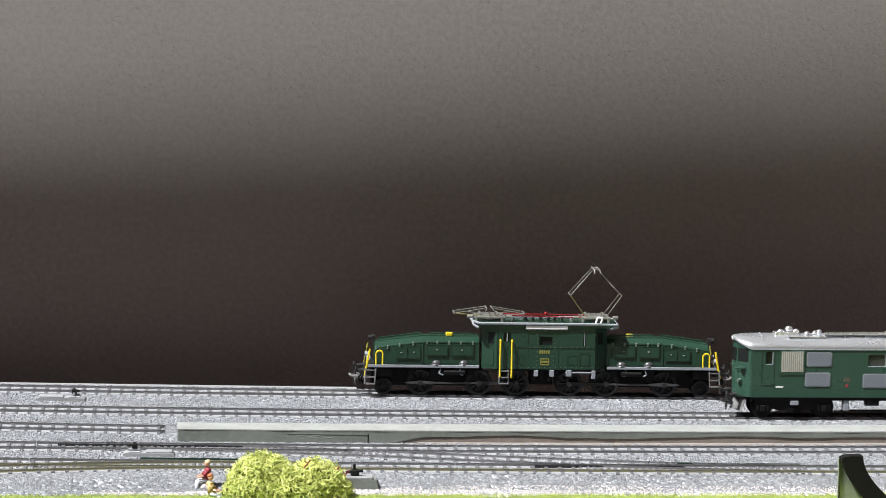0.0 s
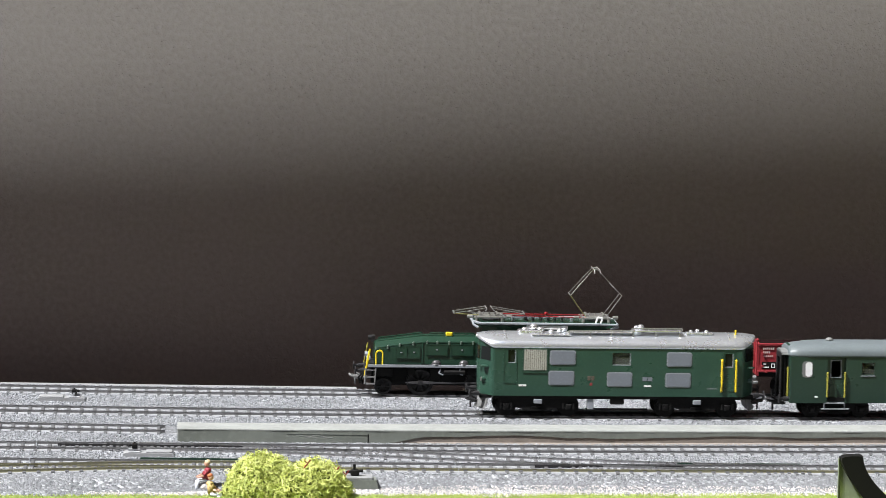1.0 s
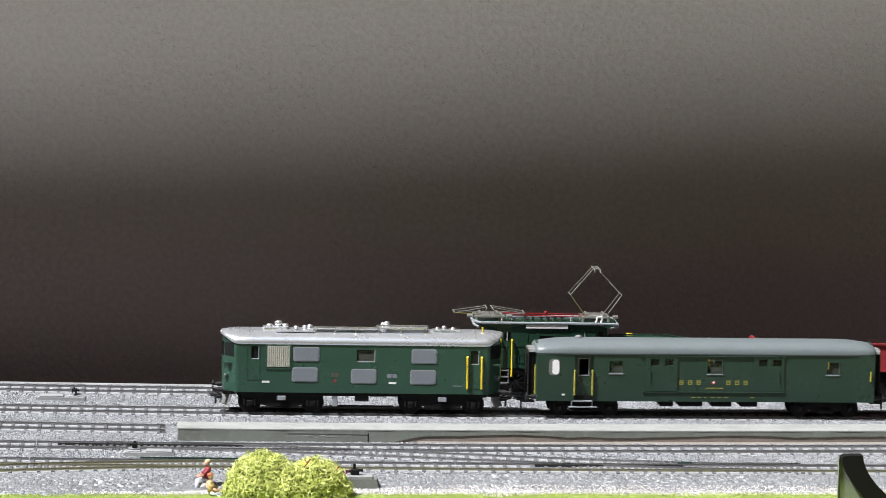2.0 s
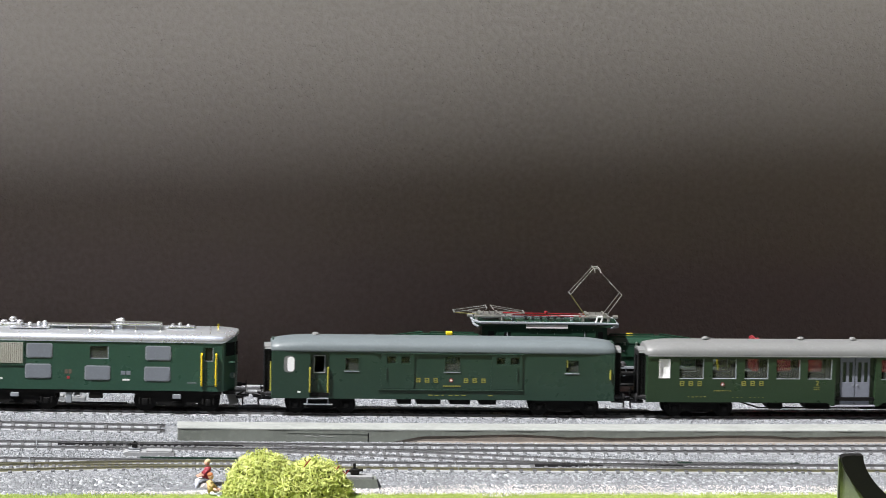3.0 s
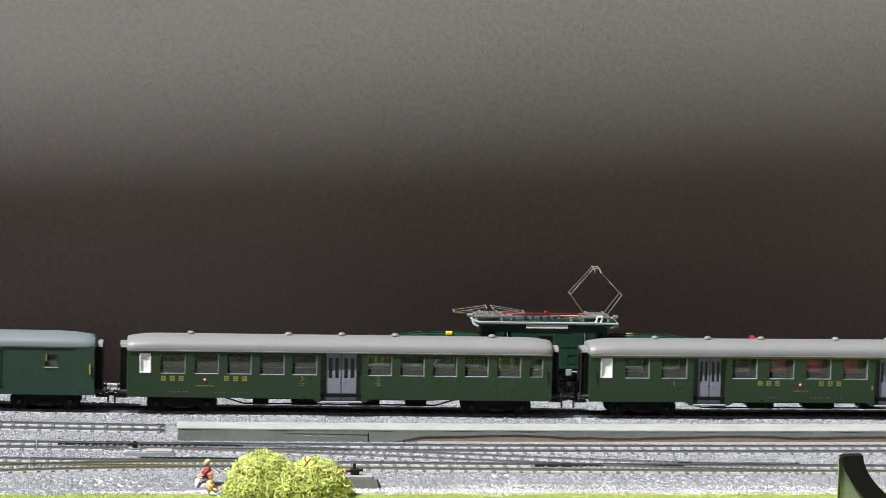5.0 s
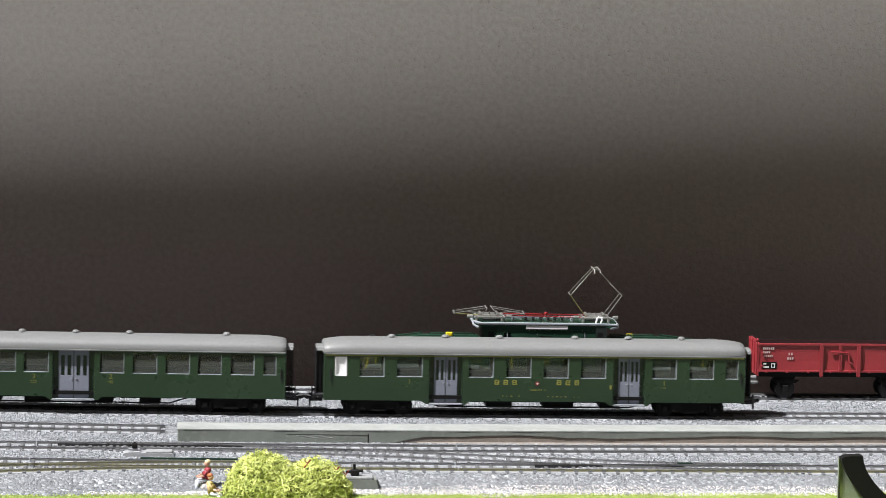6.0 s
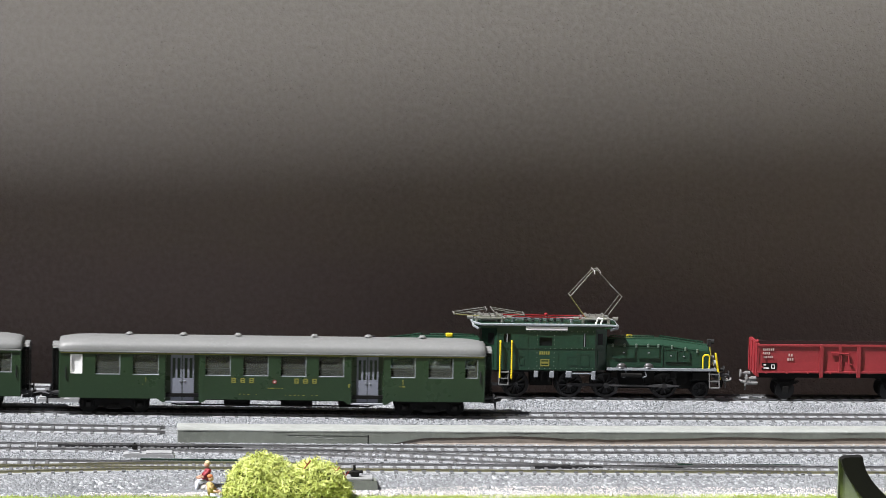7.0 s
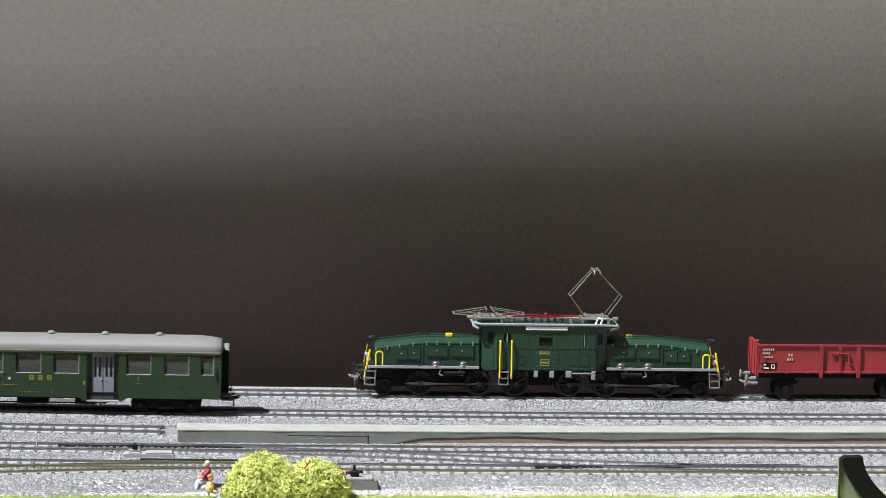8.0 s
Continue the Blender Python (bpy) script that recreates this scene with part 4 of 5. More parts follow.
# ---- the parked engine and wagon on the far track ----
def articulated_engine():
    def mm(x):
        return (x - 960.5) / 3.02
    root = empty("articulated_engine", "dark green articulated engine with yellow handrails and raised pantograph", "locomotive")
    zf = 17.4   # footplate
    for s in (-1, 1):
        # hood: rises from the nose, then level to the cab
        outer, knee, inner = s * 98.5, s * 70.5, s * 37.5
        rings = []
        for x, top in ((outer, 30.2), (s * 97.6, 31.2), (knee, 34.7), (inner, 34.7)):
            w = 9.6
            rings.append([(x, -w, zf + 0.6), (x, -w, top - 4.2), (x, -w + 1.0, top - 2.6), (x, -5.5, top - 0.5), (x, -2, top), (x, 2, top), (x, 5.5, top - 0.5), (x, w - 1.0, top - 2.6), (x, w, top - 4.2), (x, w, zf + 0.6)])
        h = part("hood", loft(bmesh.new(), rings), CROC_GREEN, root, "long sloping green hood with hatches")
        b = bmesh.new()
        for x, top in ((knee, 34.7),):
            box(b, x - 0.5, x + 0.5, -10.0, 10.0, zf + 1, top - 3.6, 0.2)
        pipe(b, [(outer * 0.985, -9.1, 27.6), (knee, -9.3, 31.2), (inner, -9.3, 31.2)], 0.55)
        pipe(b, [(outer * 0.985, -4.0, 30.9), (knee, -4.0, 34.6), (inner, -4.0, 34.6)], 0.5)
        part("rib", b, CROC_GREEN, h)
        for a, c, lo, hi in ((41.0, 54.0, 23.6, 30.2), (56.0, 68.5, 23.6, 30.2), (72.0, 79.0, 21.6, 29.0), (79.6, 86.5, 21.6, 28.4)):
            b = bmesh.new()
            box(b, *sorted((s * a, s * c)), -10.15, -9.5, lo, hi, 0.3)
            hatch = part("hatch", b, CROC_GREEN, h)
            b = bmesh.new()
            ring(b, *sorted((s * a, s * c)), lo, hi, -10.32, -10.16, 0.35)
            part("hatch_rim", b, CROC_GREEN, hatch)
            b = bmesh.new()
            m = s * (a + c) / 2
            box(b, m - 0.5, m + 0.5, -10.5, -10.1, (lo + hi) / 2 - 0.3, (lo + hi) / 2 + 0.3)
            part("latch", b, GREY, hatch)
        for x in (41, 48, 55, 62, 68, 76, 84, 91):
            b = bmesh.new()
            z = 31.6 if x < 71 else 31.6 - (x - 71) * 0.14
            rod(b, (s * x, -9.6, z - 1.6), (s * x, -9.6, z + 0.2), 0.6, 8)
            bmesh.ops.create_icosphere(b, subdivisions=1, radius=0.75, matrix=Matrix.Translation((s * x, -9.7, z)))
            part("lifting_eye", b, RIVET, h)
        b = bmesh.new()
        pipe(b, [(s * 40, -2.5, 34.7), (s * 40, -2.5, 35.8), (s * 66, -2.5, 35.8), (s * 66, -2.5, 34.7)], 0.4)
        pipe(b, [(s * 70, 3.0, 35.3), (s * 96, 3.0, 31.9)], 0.45)
        part("top_rail", b, CROC_GREEN, h)
        b = bmesh.new()
        x = -54.8 if s < 0 else 52.3
        ya = -5.6 if s < 0 else 2.0
        box(b, x - 2.0, x + 2.0, ya, ya + 3.0, 34.4, 36.6 if s < 0 else 35.6, 0.4)
        part("roof_lamp", b, YELLOW, h, "small yellow block lamp")
        # footplate with pale edge, steps and domes
        b = bmesh.new()
        box(b, *sorted((s * 37.5, s * 102.0)), -13.4, 13.4, zf - 1.0, zf + 0.5, 0.2)
        part("footplate", b, DARK, root)
        b = bmesh.new()
        box(b, *sorted((s * 37.5, s * 102.4)), -14.0, -13.42, zf - 0.7, zf + 0.9, 0.2)
        part("footplate_edge", b, GREY, root, "pale blue-grey footplate edge")
        for x in (46.4, 62.4):
            b = bmesh.new()
            bmesh.ops.create_uvsphere(b, u_segments=14, v_segments=8, radius=2.4, matrix=Matrix.Translation((s * x, -11.2, zf + 1.2)) @ Matrix.Diagonal((1.2, 0.8, 1.0, 1)))
            rod(b, (s * x, -11.2, zf + 0.4), (s * x, -11.2, zf + 1.3), 3.0, 14)
            part("dome", b, STEEL, root, "grey metal dome on the footplate", smooth=True)
        # front: lamps, handrails, ladder
        b = bmesh.new()
        x = s * 96.0
        pipe(b, [(x - 1.9, -13.3, zf), (x - 1.9, -13.3, zf + 7.8), (x - 1.2, -13.3, zf + 8.8), (x, -13.3, zf + 9.2), (x + 1.2, -13.3, zf + 8.8), (x + 1.9, -13.3, zf + 7.8), (x + 1.9, -13.3, zf)], 0.55)
        part("hoop_rail", b, YELLOW, root, "yellow hoop handrail")
        # the far rail is thinner, and its duller yellow stands for shade
        for y in (-12.5, 12.5):
            b = bmesh.new()
            pipe(b, [(s * 101.5, y, 27.4), (s * 103.2, y, 18.0), (s * 104.4, y, 11.5)], 0.62 if y < 0 else 0.4)
            part("slanted_rail", b, YELLOW if y < 0 else DULL_YELLOW, root, "yellow slanted handrail")
        b = bmesh.new()
        for z in (15.0, 10.8, 6.8):
            box(b, *sorted((s * (97.5 + (15 - z) * 0.1), s * 104.3)), -13.6, -10.8, z - 0.5, z + 0.2)
        for x in (98.0, 103.8):
            pipe(b, [(s * x, -13.4, 16.0), (s * (x + 0.4), -13.4, 6.6)], 0.4)
        part("front_step", b, ROOF, root, "pale grey step ladder")
        for y in (-8.5, 8.5):
            b = bmesh.new()
            rod(b, (s * 101.0, y, 21.0), (s * 103.4, y, 21.0), 1.8, 14)
            rod(b, (s * 102.0, y, zf), (s * 102.0, y, 21), 0.6, 6)
            lamp = part("front_lamp", b, GREY, root)
        b = bmesh.new()
        rod(b, (s * 99.0, 0, 32.5), (s * 102.0, 0, 32.5), 1.5, 14)
        box(b, *sorted((s * 98.0, s * 100.4)), -1.4, 1.4, 30.0, 34.0, 0.3)
        part("top_lamp", b, DARK, root, "round headlamp over the nose")
        b = bmesh.new()
        box(b, *sorted((s * 101.0, s * 104.0)), -13, 13, 12.0, 16.2, 0.3)
        part("buffer_beam", b, DARK, root)
        buffers(root, s * 104, s, 14.2)
        coupling(root, s * 102, s, 8.6, ROOF)
        b = bmesh.new()
        for q, y in ((0, -6), (1.5, -3), (0.6, 5)):
            pipe(b, [(s * 104, y, 13), (s * (106 + q), y, 9.0), (s * (105 + q), y, 5.5)], 0.6)
        part("brake_hose", b, BLACK, root)
        # frame and running gear
        b = bmesh.new()
        box(b, *sorted((s * 36, s * 100)), -6.0, 6.0, 5.0, zf - 1.2, 0.3)
        box(b, *sorted((s * 60, s * 66)), -11, -6, 8.5, zf - 1.2, 0.5)
        box(b, *sorted((s * 88, s * 99)), -12.5, -6, 11.0, zf - 1.2, 0.5)
        rod(b, (s * 46, -12.6, 14.0), (s * 58, -12.6, 14.0), 1.5, 10)
        for x in (42, 55, 77):
            box(b, *sorted((s * (x - 2.2), s * (x + 2.2))), -11.5, -10, 12, zf - 1.0, 0.3)
        part("frame", b, BLACK, root)
        for x, r in ((93.3, 4.8), (71.7, 7.4), (37.4, 7.4), (15.8, 7.4)):
            wheelset(root, s * x, r, DARK, 10 if r > 5 else 8)
        b = bmesh.new()
        extrude(b, [(s * 80.5, 7.6), (s * 71.7, 8.6), (s * 62, 7.8), (s * 38, 7.8), (s * 38, 7.0), (s * 62, 6.9), (s * 71.7, 6.4), (s * 80.5, 7.1)], "y", -12.2, -11.2)
        part("coupling_rod", b, STEEL, root, "grey steel coupling rod")
        b = bmesh.new()
        for x in (71.7, 37.4, 15.8):
            rod(b, (s * x, -12.8, 7.4), (s * x, -9.8, 7.4), 1.5, 10)
        extrude(b, [(s * 37, 8.4), (s * 15.8, 8.4), (s * 15.8, 6.6), (s * 37, 6.6)], "y", -11.1, -10.4)
        part("crank", b, DARK, root)
        for x in (48.5, 60.0):
            b = bmesh.new()
            pipe(b, [(s * x, -13.2, zf - 1.2), (s * (x + 1), -13.2, zf - 4), (s * (x - 1.5), -13.2, zf - 5)], 0.4)
            part("bracket", b, GREY, root)
    # cab
    z0, z1, ch = zf - 1.0, 41.2, 34.0
    doorw = (mm(888), mm(903), 32.5, 38.5)
    mid = (mm(951), mm(977), 30.5, 36.5)
    rw = (mm(1029), mm(1037), 30.0, 39.0)
    part("cab_side", pierced(bmesh.new(), mm(877), mm(1052), z0, z1, -13.9, -12.9, [doorw, mid, rw]), CROC_GREEN, root)
    part("cab_side", pierced(bmesh.new(), mm(877), mm(1052), z0, z1, 12.9, 13.9, [doorw, mid, rw]), CROC_GREEN, root)
    for s in (-1, 1):
        for w in (doorw, mid, rw):
            window(root, *w, s, CROC_GREEN, GLASS_DARK, t=0.45)
            if w is not mid:
                b = bmesh.new()
                x = (w[0] + w[1]) / 2
                box(b, x - 0.28, x + 0.28, *sorted((s * 13.2, s * 13.75)), w[2] - 0.4, w[3] + 0.3, 0.08)
                part("window_bar", b, GREY, root, "pale upright window bar")
    for s, xa, xb in ((-1, mm(877), mm(852)), (1, mm(1052), mm(1074))):
        b = bmesh.new()
        extrude(b, [(xa, -13.9), (xb, -9.0), (xb, 9.0), (xa, 13.9)], "z", z0, z1)
        e = part("cab_end", b, CROC_GREEN, root)
        d = Vector((xb - xa, 4.9, 0)).normalized()
        nrm = Vector((d.y * -1, d.x, 0)) if s < 0 else Vector((d.y, -d.x, 0))
        if nrm.y > 0:
            nrm = -nrm
        for nm, lo, hi, m in (("end_window", 31.5, 38.2, GLASS_DARK), ("end_panel", z0 + 2, 28.5, CROC_GREEN)):
            b = bmesh.new()
            c0, c1 = Vector((xa, -13.9, 0)) + d * 1.8, Vector((xa, -13.9, 0)) + d * 5.4
            o = nrm * 0.3
            extrude(b, [(c0.x, c0.y), (c1.x, c1.y), ((c1 + o).x, (c1 + o).y), ((c0 + o).x, (c0 + o).y)], "z", lo, hi)
            part(nm, b, m, e)
    b = bmesh.new()
    box(b, mm(880), mm(1052), -12.8, 12.8, z0 + 0.1, 27.5)
    part("cab_floor", b, BLACK, root)
    b = bmesh.new()
    box(b, mm(877), mm(1052), -14.15, -13.92, 29.3, 29.7)
    for x in (878, 932, 986, 1020, 1051):
        box(b, mm(x) - 0.2, mm(x) + 0.2, -14.1, -13.92, z0, z1)
    part("cab_bead", b, CROC_GREEN, root)
    b = bmesh.new()
    for x in np.arange(mm(935), mm(1050), 3.1):
        for z in (29.5, 39.6, z0 + 1.2):
            box(b, x - 0.2, x + 0.2, -14.2, -13.9, z - 0.2, z + 0.2)
    for z in np.arange(19, 39, 2.6):
        for x in (mm(949), mm(979)):
            box(b, x - 0.2, x + 0.2, -14.15, -13.9, z - 0.2, z + 0.2)
    tagged(part("rivet_rows", b, RIVET, root), kind="stuff")
    for a, c, lo, hi in ((916, 926, 19.5, 25.0), (1002, 1021, 19.5, 25.0), (1024, 1042, 19.0, 26.5)):
        b = bmesh.new()
        ring(b, mm(a), mm(c), lo, hi, -14.15, -13.92, 0.4)
        part("locker_door", b, CROC_GREEN, root)
    glyphs(root, mm(953), 25.8, 5, 0.95, 1.9, 0.3, OCHRE, -13.95, "number_plate", "yellow bars of a number")
    b = bmesh.new()
    ring(b, mm(955), mm(971), 18.9, 23.0, -14.15, -13.93, 0.6)
    box(b, mm(957), mm(969), -14.1, -13.93, 20.4, 21.6)
    part("builder_plate", b, OCHRE, root)
    for x in (mm(883.5), mm(904)):
        b = bmesh.new()
        pipe(b, [(x, -13.9, 33.6), (x, -15.4, 33.0), (x, -15.4, 12.0), (x, -14.2, 11.6)], 0.6)
        part("grab_rail", b, YELLOW, root, "yellow cab handrail")
    b = bmesh.new()
    for z in (15.4, 11.6, 8.0):
        box(b, mm(882), mm(899), -15.6, -13.6, z - 0.45, z + 0.15)
    for x in (mm(882.5), mm(898.5)):
        rod(b, (x, -15.0, 16), (x, -15.0, 7.8), 0.4, 6)
    part("cab_step", b, ROOF, root, "pale grey cab steps")
    # below the cab
    b = bmesh.new()
    box(b, mm(855), mm(1070), -13.0, 13.0, z0 - 1.2, z0 - 0.05, 0.2)
    for x in (945, 958, 972, 985, 1005):
        rod(b, (mm(x), -11, 9.5), (mm(x), -11, z0 - 1), 1.3, 8)
    box(b, mm(940), mm(980), -5, 5, 6, z0 - 1)
    part("cab_underframe", b, BLACK, root)
    for x, w, lo in ((948, 2.6, 12.2), (976, 2.6, 12.0), (1006, 3.4, 12.2), (1050, 2.4, 11.0)):
        b = bmesh.new()
        box(b, mm(x) - w / 2, mm(x) + w / 2, -14.2, -12.6, lo, 16.0, 0.25)
        part("relay_box", b, GREY, root)
    b = bmesh.new()
    rod(b, (mm(1000), -13.6, 14.6), (mm(1052), -13.6, 14.6), 0.45, 6)
    part("conduit", b, GREY, root)
    # roof with turned-up pale edge
    rings = []
    for x, k in ((mm(838), 1), (mm(848), 0), (mm(1080), 0), (mm(1090), 1)):
        w = 14.6 - 3.0 * k
        rings.append([(x, -w, 41.3), (x, -w, 42.5), (x, -9, 43.6), (x, 0, 44.0), (x, 9, 43.6), (x, w, 42.5), (x, w, 41.3)])
    part("roof", loft(bmesh.new(), rings), CROC_GREEN, root, "green cab roof")
    b = bmesh.new()
    pipe(b, [(mm(844), -15.0, 41.2), (mm(836), -13.4, 42.5), (mm(834), -12.0, 44.6), (mm(848), -14.8, 43.6), (mm(1056), -14.8, 43.6), (mm(1090), -13.2, 43.0), (mm(1092), -12.4, 41.6), (mm(1078), -14.4, 41.0)], 0.75)
    pipe(b, [(mm(836), -13.0, 43.5), (mm(836), 13.0, 43.5), (mm(848), 14.8, 43.6), (mm(1080), 14.8, 43.6), (mm(1091), 13.0, 43.0), (mm(1091), -13.0, 43.0)], 0.75)
    part("roof_rail", b, GREY, root, "pale pipe rail round the roof")
    b = bmesh.new()
    box(b, mm(928), mm(1002), -14.9, -14.3, 40.4, 42.6, 0.15)
    part("roof_board", b, WHITE, root, "white board along the eave")
    b = bmesh.new()
    pipe(b, [(mm(1052), -12, 43.6), (mm(1056), -12, 47.5), (mm(1064), -12, 47.0), (mm(1061), -12, 43.6)], 0.55)
    part("roof_bracket", b, WHITE, root)
    # busbar on insulators
    b = bmesh.new()
    pipe(b, [(mm(892), -4, 46.8), (mm(925), -4, 46.8), (mm(1038), -4, 46.2)], 0.32)
    pipe(b, [(mm(892), 5, 46.8), (mm(1038), 5, 46.4)], 0.35)
    bmesh.ops.create_icosphere(b, subdivisions=1, radius=1.3, matrix=Matrix.Translation((mm(966), -3, 48.2)))
    part("busbar", b, RED, root, "red roof conductor")
    for x in (908, 930, 943, 957, 970, 982, 995, 1012):
        b = bmesh.new()
        for k in range(3):
            rod(b, (mm(x), -4, 43.6 + k * 0.9), (mm(x), -4, 44.2 + k * 0.9), 1.1 if k != 1 else 0.8, 10)
        part("insulator", b, GREY if x in (908, 1012) else DARK, root)
    # pantographs
    for name, cx in (("lowered_pantograph", 865), ("raised_pantograph", 1054)):
        c = mm(cx)
        b = bmesh.new()
        for y in (-7, 7):
            rod(b, (c - 9, y, 46.2), (c + 9, y, 46.2), 0.55, 6)
        for x in (-7.5, 7.5):
            rod(b, (c + x, -8, 46.2), (c + x, 8, 46.2), 0.7, 8)
            for y in (-7, 7):
                rod(b, (c + x, y, 43.4), (c + x, y, 46.0), 0.9, 8)
        box(b, c - 5, c + 5, -6, 6, 46.0, 47.6, 0.4)
        for x in (-5, 5):
            rod(b, (c + x, -6.5, 47.3), (c + x, 6.5, 47.3), 1.0, 10)
        for x in (-11.5, 11.5):
            rod(b, (c + x - 1.5, -6.5, 46.6), (c + x + 1.5, -6.5, 46.6), 1.0, 10)
        for x in (-3.5, 0.0, 3.5):
            rod(b, (c + x, -5.0, 47.4), (c + x, -5.0, 49.4), 0.55, 8, 0.3)
        p = part("pantograph", b, METAL, root, "bare metal " + name.replace("_", " "))
        b, b2 = bmesh.new(), bmesh.new()
        if name == "raised_pantograph":
            elbow, top = 15.1, 75.0
            for s in (-1, 1):
                for y0, y1 in ((-6.5, -5.6), (6.5, 5.6)):
                    rod(b2 if s < 0 else b, (c + s * 6, y0, 47.0), (c + s * elbow, y1, 59.6), 0.25, 6)
                    rod(b, (c + s * elbow, y1, 59.6), (c + s * 1.2 - 0.7, y1 * 0.65, top), 0.2, 6)
                rod(b, (c + s * elbow, -5.8, 59.6), (c + s * elbow, 5.8, 59.6), 0.3, 6)
                rod(b, (c + s * elbow, -5.6, 59.6), (c + s * 8.5, 2.0, 66.0), 0.18, 6)
                rod(b, (c + s * 1.6, -9, top), (c + s * 1.6, 9, top), 0.3, 6)
                rod(b, (c + s * 1.6, -9, top), (c + s * 1.6, -10.4, top - 1.6), 0.26, 6)
                rod(b, (c + s * 1.6, 9, top), (c + s * 1.6, 10.4, top - 1.6), 0.26, 6)
            rod(b, (c - 1.6, -4, top), (c + 1.6, -4, top), 0.4, 6)
            rod(b, (c - 1.6, 4, top), (c + 1.6, 4, top), 0.4, 6)
        else:
            for s in (-1, 1):
                for y in (-5.8, 5.8):
                    rod(b2 if s < 0 and y < 0 else b, (c + s * 6, y, 47.2), (c + s * 20.5, y * 0.95, 48.2), 0.27, 6)
                    rod(b, (c + s * 20.5, y * 0.95, 48.2), (c + s * 1.2, y * 0.65, 51.4), 0.22, 6)
                rod(b, (c + s * 20.5, -5.8, 48.2), (c + s * 20.5, 5.8, 48.2), 0.5, 6)
                rod(b, (c + s * 1.6, -8, 51.2), (c + s * 1.6, 8, 51.2), 0.3, 6)
                rod(b, (c + s * 1.6, -8, 51.2), (c + s * 2.6, -9.5, 50.2), 0.26, 6)
        part("upper_arm", b, METAL, p)
        part("lower_arm", b2, PANTO, p, "yellowish lower arm")
    return root


# lighter green: glints on rivets and lifting eyes are put into the colour
RIVET = paint("glint_green", (0.17, 0.23, 0.19), 0.3, 0.3)
STEEL = paint("oily_steel", (0.10, 0.10, 0.105), 0.35, 0.5)
PANTO = paint("aged_brass", (0.40, 0.38, 0.15), 0.35, 0.6)
engine = articulated_engine()
engine.matrix_world = on_track(0.0660, "far") @ pose(0, 0, 0.0004) @ Matrix.Diagonal((1.011, 1, 1, 1))


def open_wagon():
    def mm(x):
        return (x - 1491) / 3.02
    root = empty("open_wagon", "red-brown open goods wagon with pale markings", "goods wagon")
    half = mm(1640)
    z0, z1 = 16.6, 33.4
    for s in (-1, 1):
        b = bmesh.new()
        # the sheet of the side is dished a little between rail and floor
        top = z1 if s < 0 else z1 - 1.8
        lo, hi = z0 + 0.2, top - 0.2
        extrude(b, [(s * 12.6, lo), (s * 13.6, lo), (s * 13.35, lo + 6.0), (s * 13.3, hi - 5.0), (s * 13.6, hi), (s * 12.6, hi)], "x", -half, half)
        w = part("side_wall", b, WAGON_RED, root)
        b = bmesh.new()
        if s < 0:
            box(b, -half, half, -14.1, -13.62, z1 - 1.2, z1 + 0.2, 0.15)
        box(b, -half, half, *sorted((s * 13.62, s * 14.2)), z0 - 0.3, z0 + 0.9, 0.15)
        part("top_rail", b, WAGON_RED, w)
        for x in (mm(1458), mm(1526)):
            b = bmesh.new()
            extrude(b, [(x - 1.1, z0 - 2.8), (x + 1.1, z0 - 2.8), (x + 1.1, top - 2), (x + 0.6, top), (x - 0.6, top), (x - 1.1, top - 2)], "y", *sorted((s * 13.62, s * 14.6)))
            part("stanchion", b, WAGON_RED, w)
        for x in (mm(1491.0), mm(1494.0)):
            b = bmesh.new()
            box(b, x - 0.4, x + 0.4, *sorted((s * 13.62, s * 14.3)), z0, top)
            part("door_bar", b, WAGON_RED, w)
        b = bmesh.new()
        y = s * 14.2
        pipe(b, [(mm(1475), y, 28.4), (mm(1507), y, 28.2), (mm(1509), y, 22.2), (mm(1514), y, 21.4)], 0.5)
        part("door_latch", b, WAGON_RED, w)
        for q in (-1, 1):
            for zz in (21.0, 28.5):
                b = bmesh.new()
                rod(b, (q * (half - 3), s * 13.6, zz - 1), (q * (half - 3), s * 14.6, zz - 1), 0.6, 8)
                part("hinge", b, WAGON_RED, w)
        for x in (1358, 1396, 1434, 1475, 1510, 1545):
            b = bmesh.new()
            rod(b, (mm(x), s * 14.1, z0 - 0.2), (mm(x), s * 14.7, z0 - 0.2), 0.55, 8)
            part("tie_lug", b, WAGON_RED, w)
    for q in (-1, 1):
        b = bmesh.new()
        extrude(b, [(-13.6, z0 - 2.6), (13.6, z0 - 2.6), (13.6, z1), (11.5, z1 + 1.0), (-11.5, z1 + 1.0), (-13.6, z1)], "x", *sorted((q * half, q * (half - 1.0))))
        e = part("end_wall", b, WAGON_RED, root)
        for y in (-12.6, -4.5, 4.5, 12.6):
            b = bmesh.new()
            box(b, *sorted((q * half, q * (half + 0.8))), y - 0.7, y + 0.7, z0 - 2.4, z1 + 0.4, 0.3)
            part("end_post", b, WAGON_RED, e)
        b = bmesh.new()
        bmesh.ops.create_icosphere(b, subdivisions=1, radius=1.3, matrix=Matrix.Translation((q * half, -11.5, z1 + 1.6)))
        part("corner_cap", b, WAGON_RED, e)
        buffers(root, q * half, q, 12.4, ROOF)
        coupling(root, q * (half - 3), q, 8.0, ROOF)
    b = bmesh.new()
    box(b, -half + 1.1, half - 1.1, -12.5, 12.5, z0, z0 + 1.0)
    part("floor", b, BLACK, root)
    b = bmesh.new()
    box(b, -half + 1.1, half - 1.1, 12.2, 12.55, z0 + 1.1, z1 - 1.5)
    part("lining", b, LINING_RED, root, "very dark red inner side")
    b = bmesh.new()
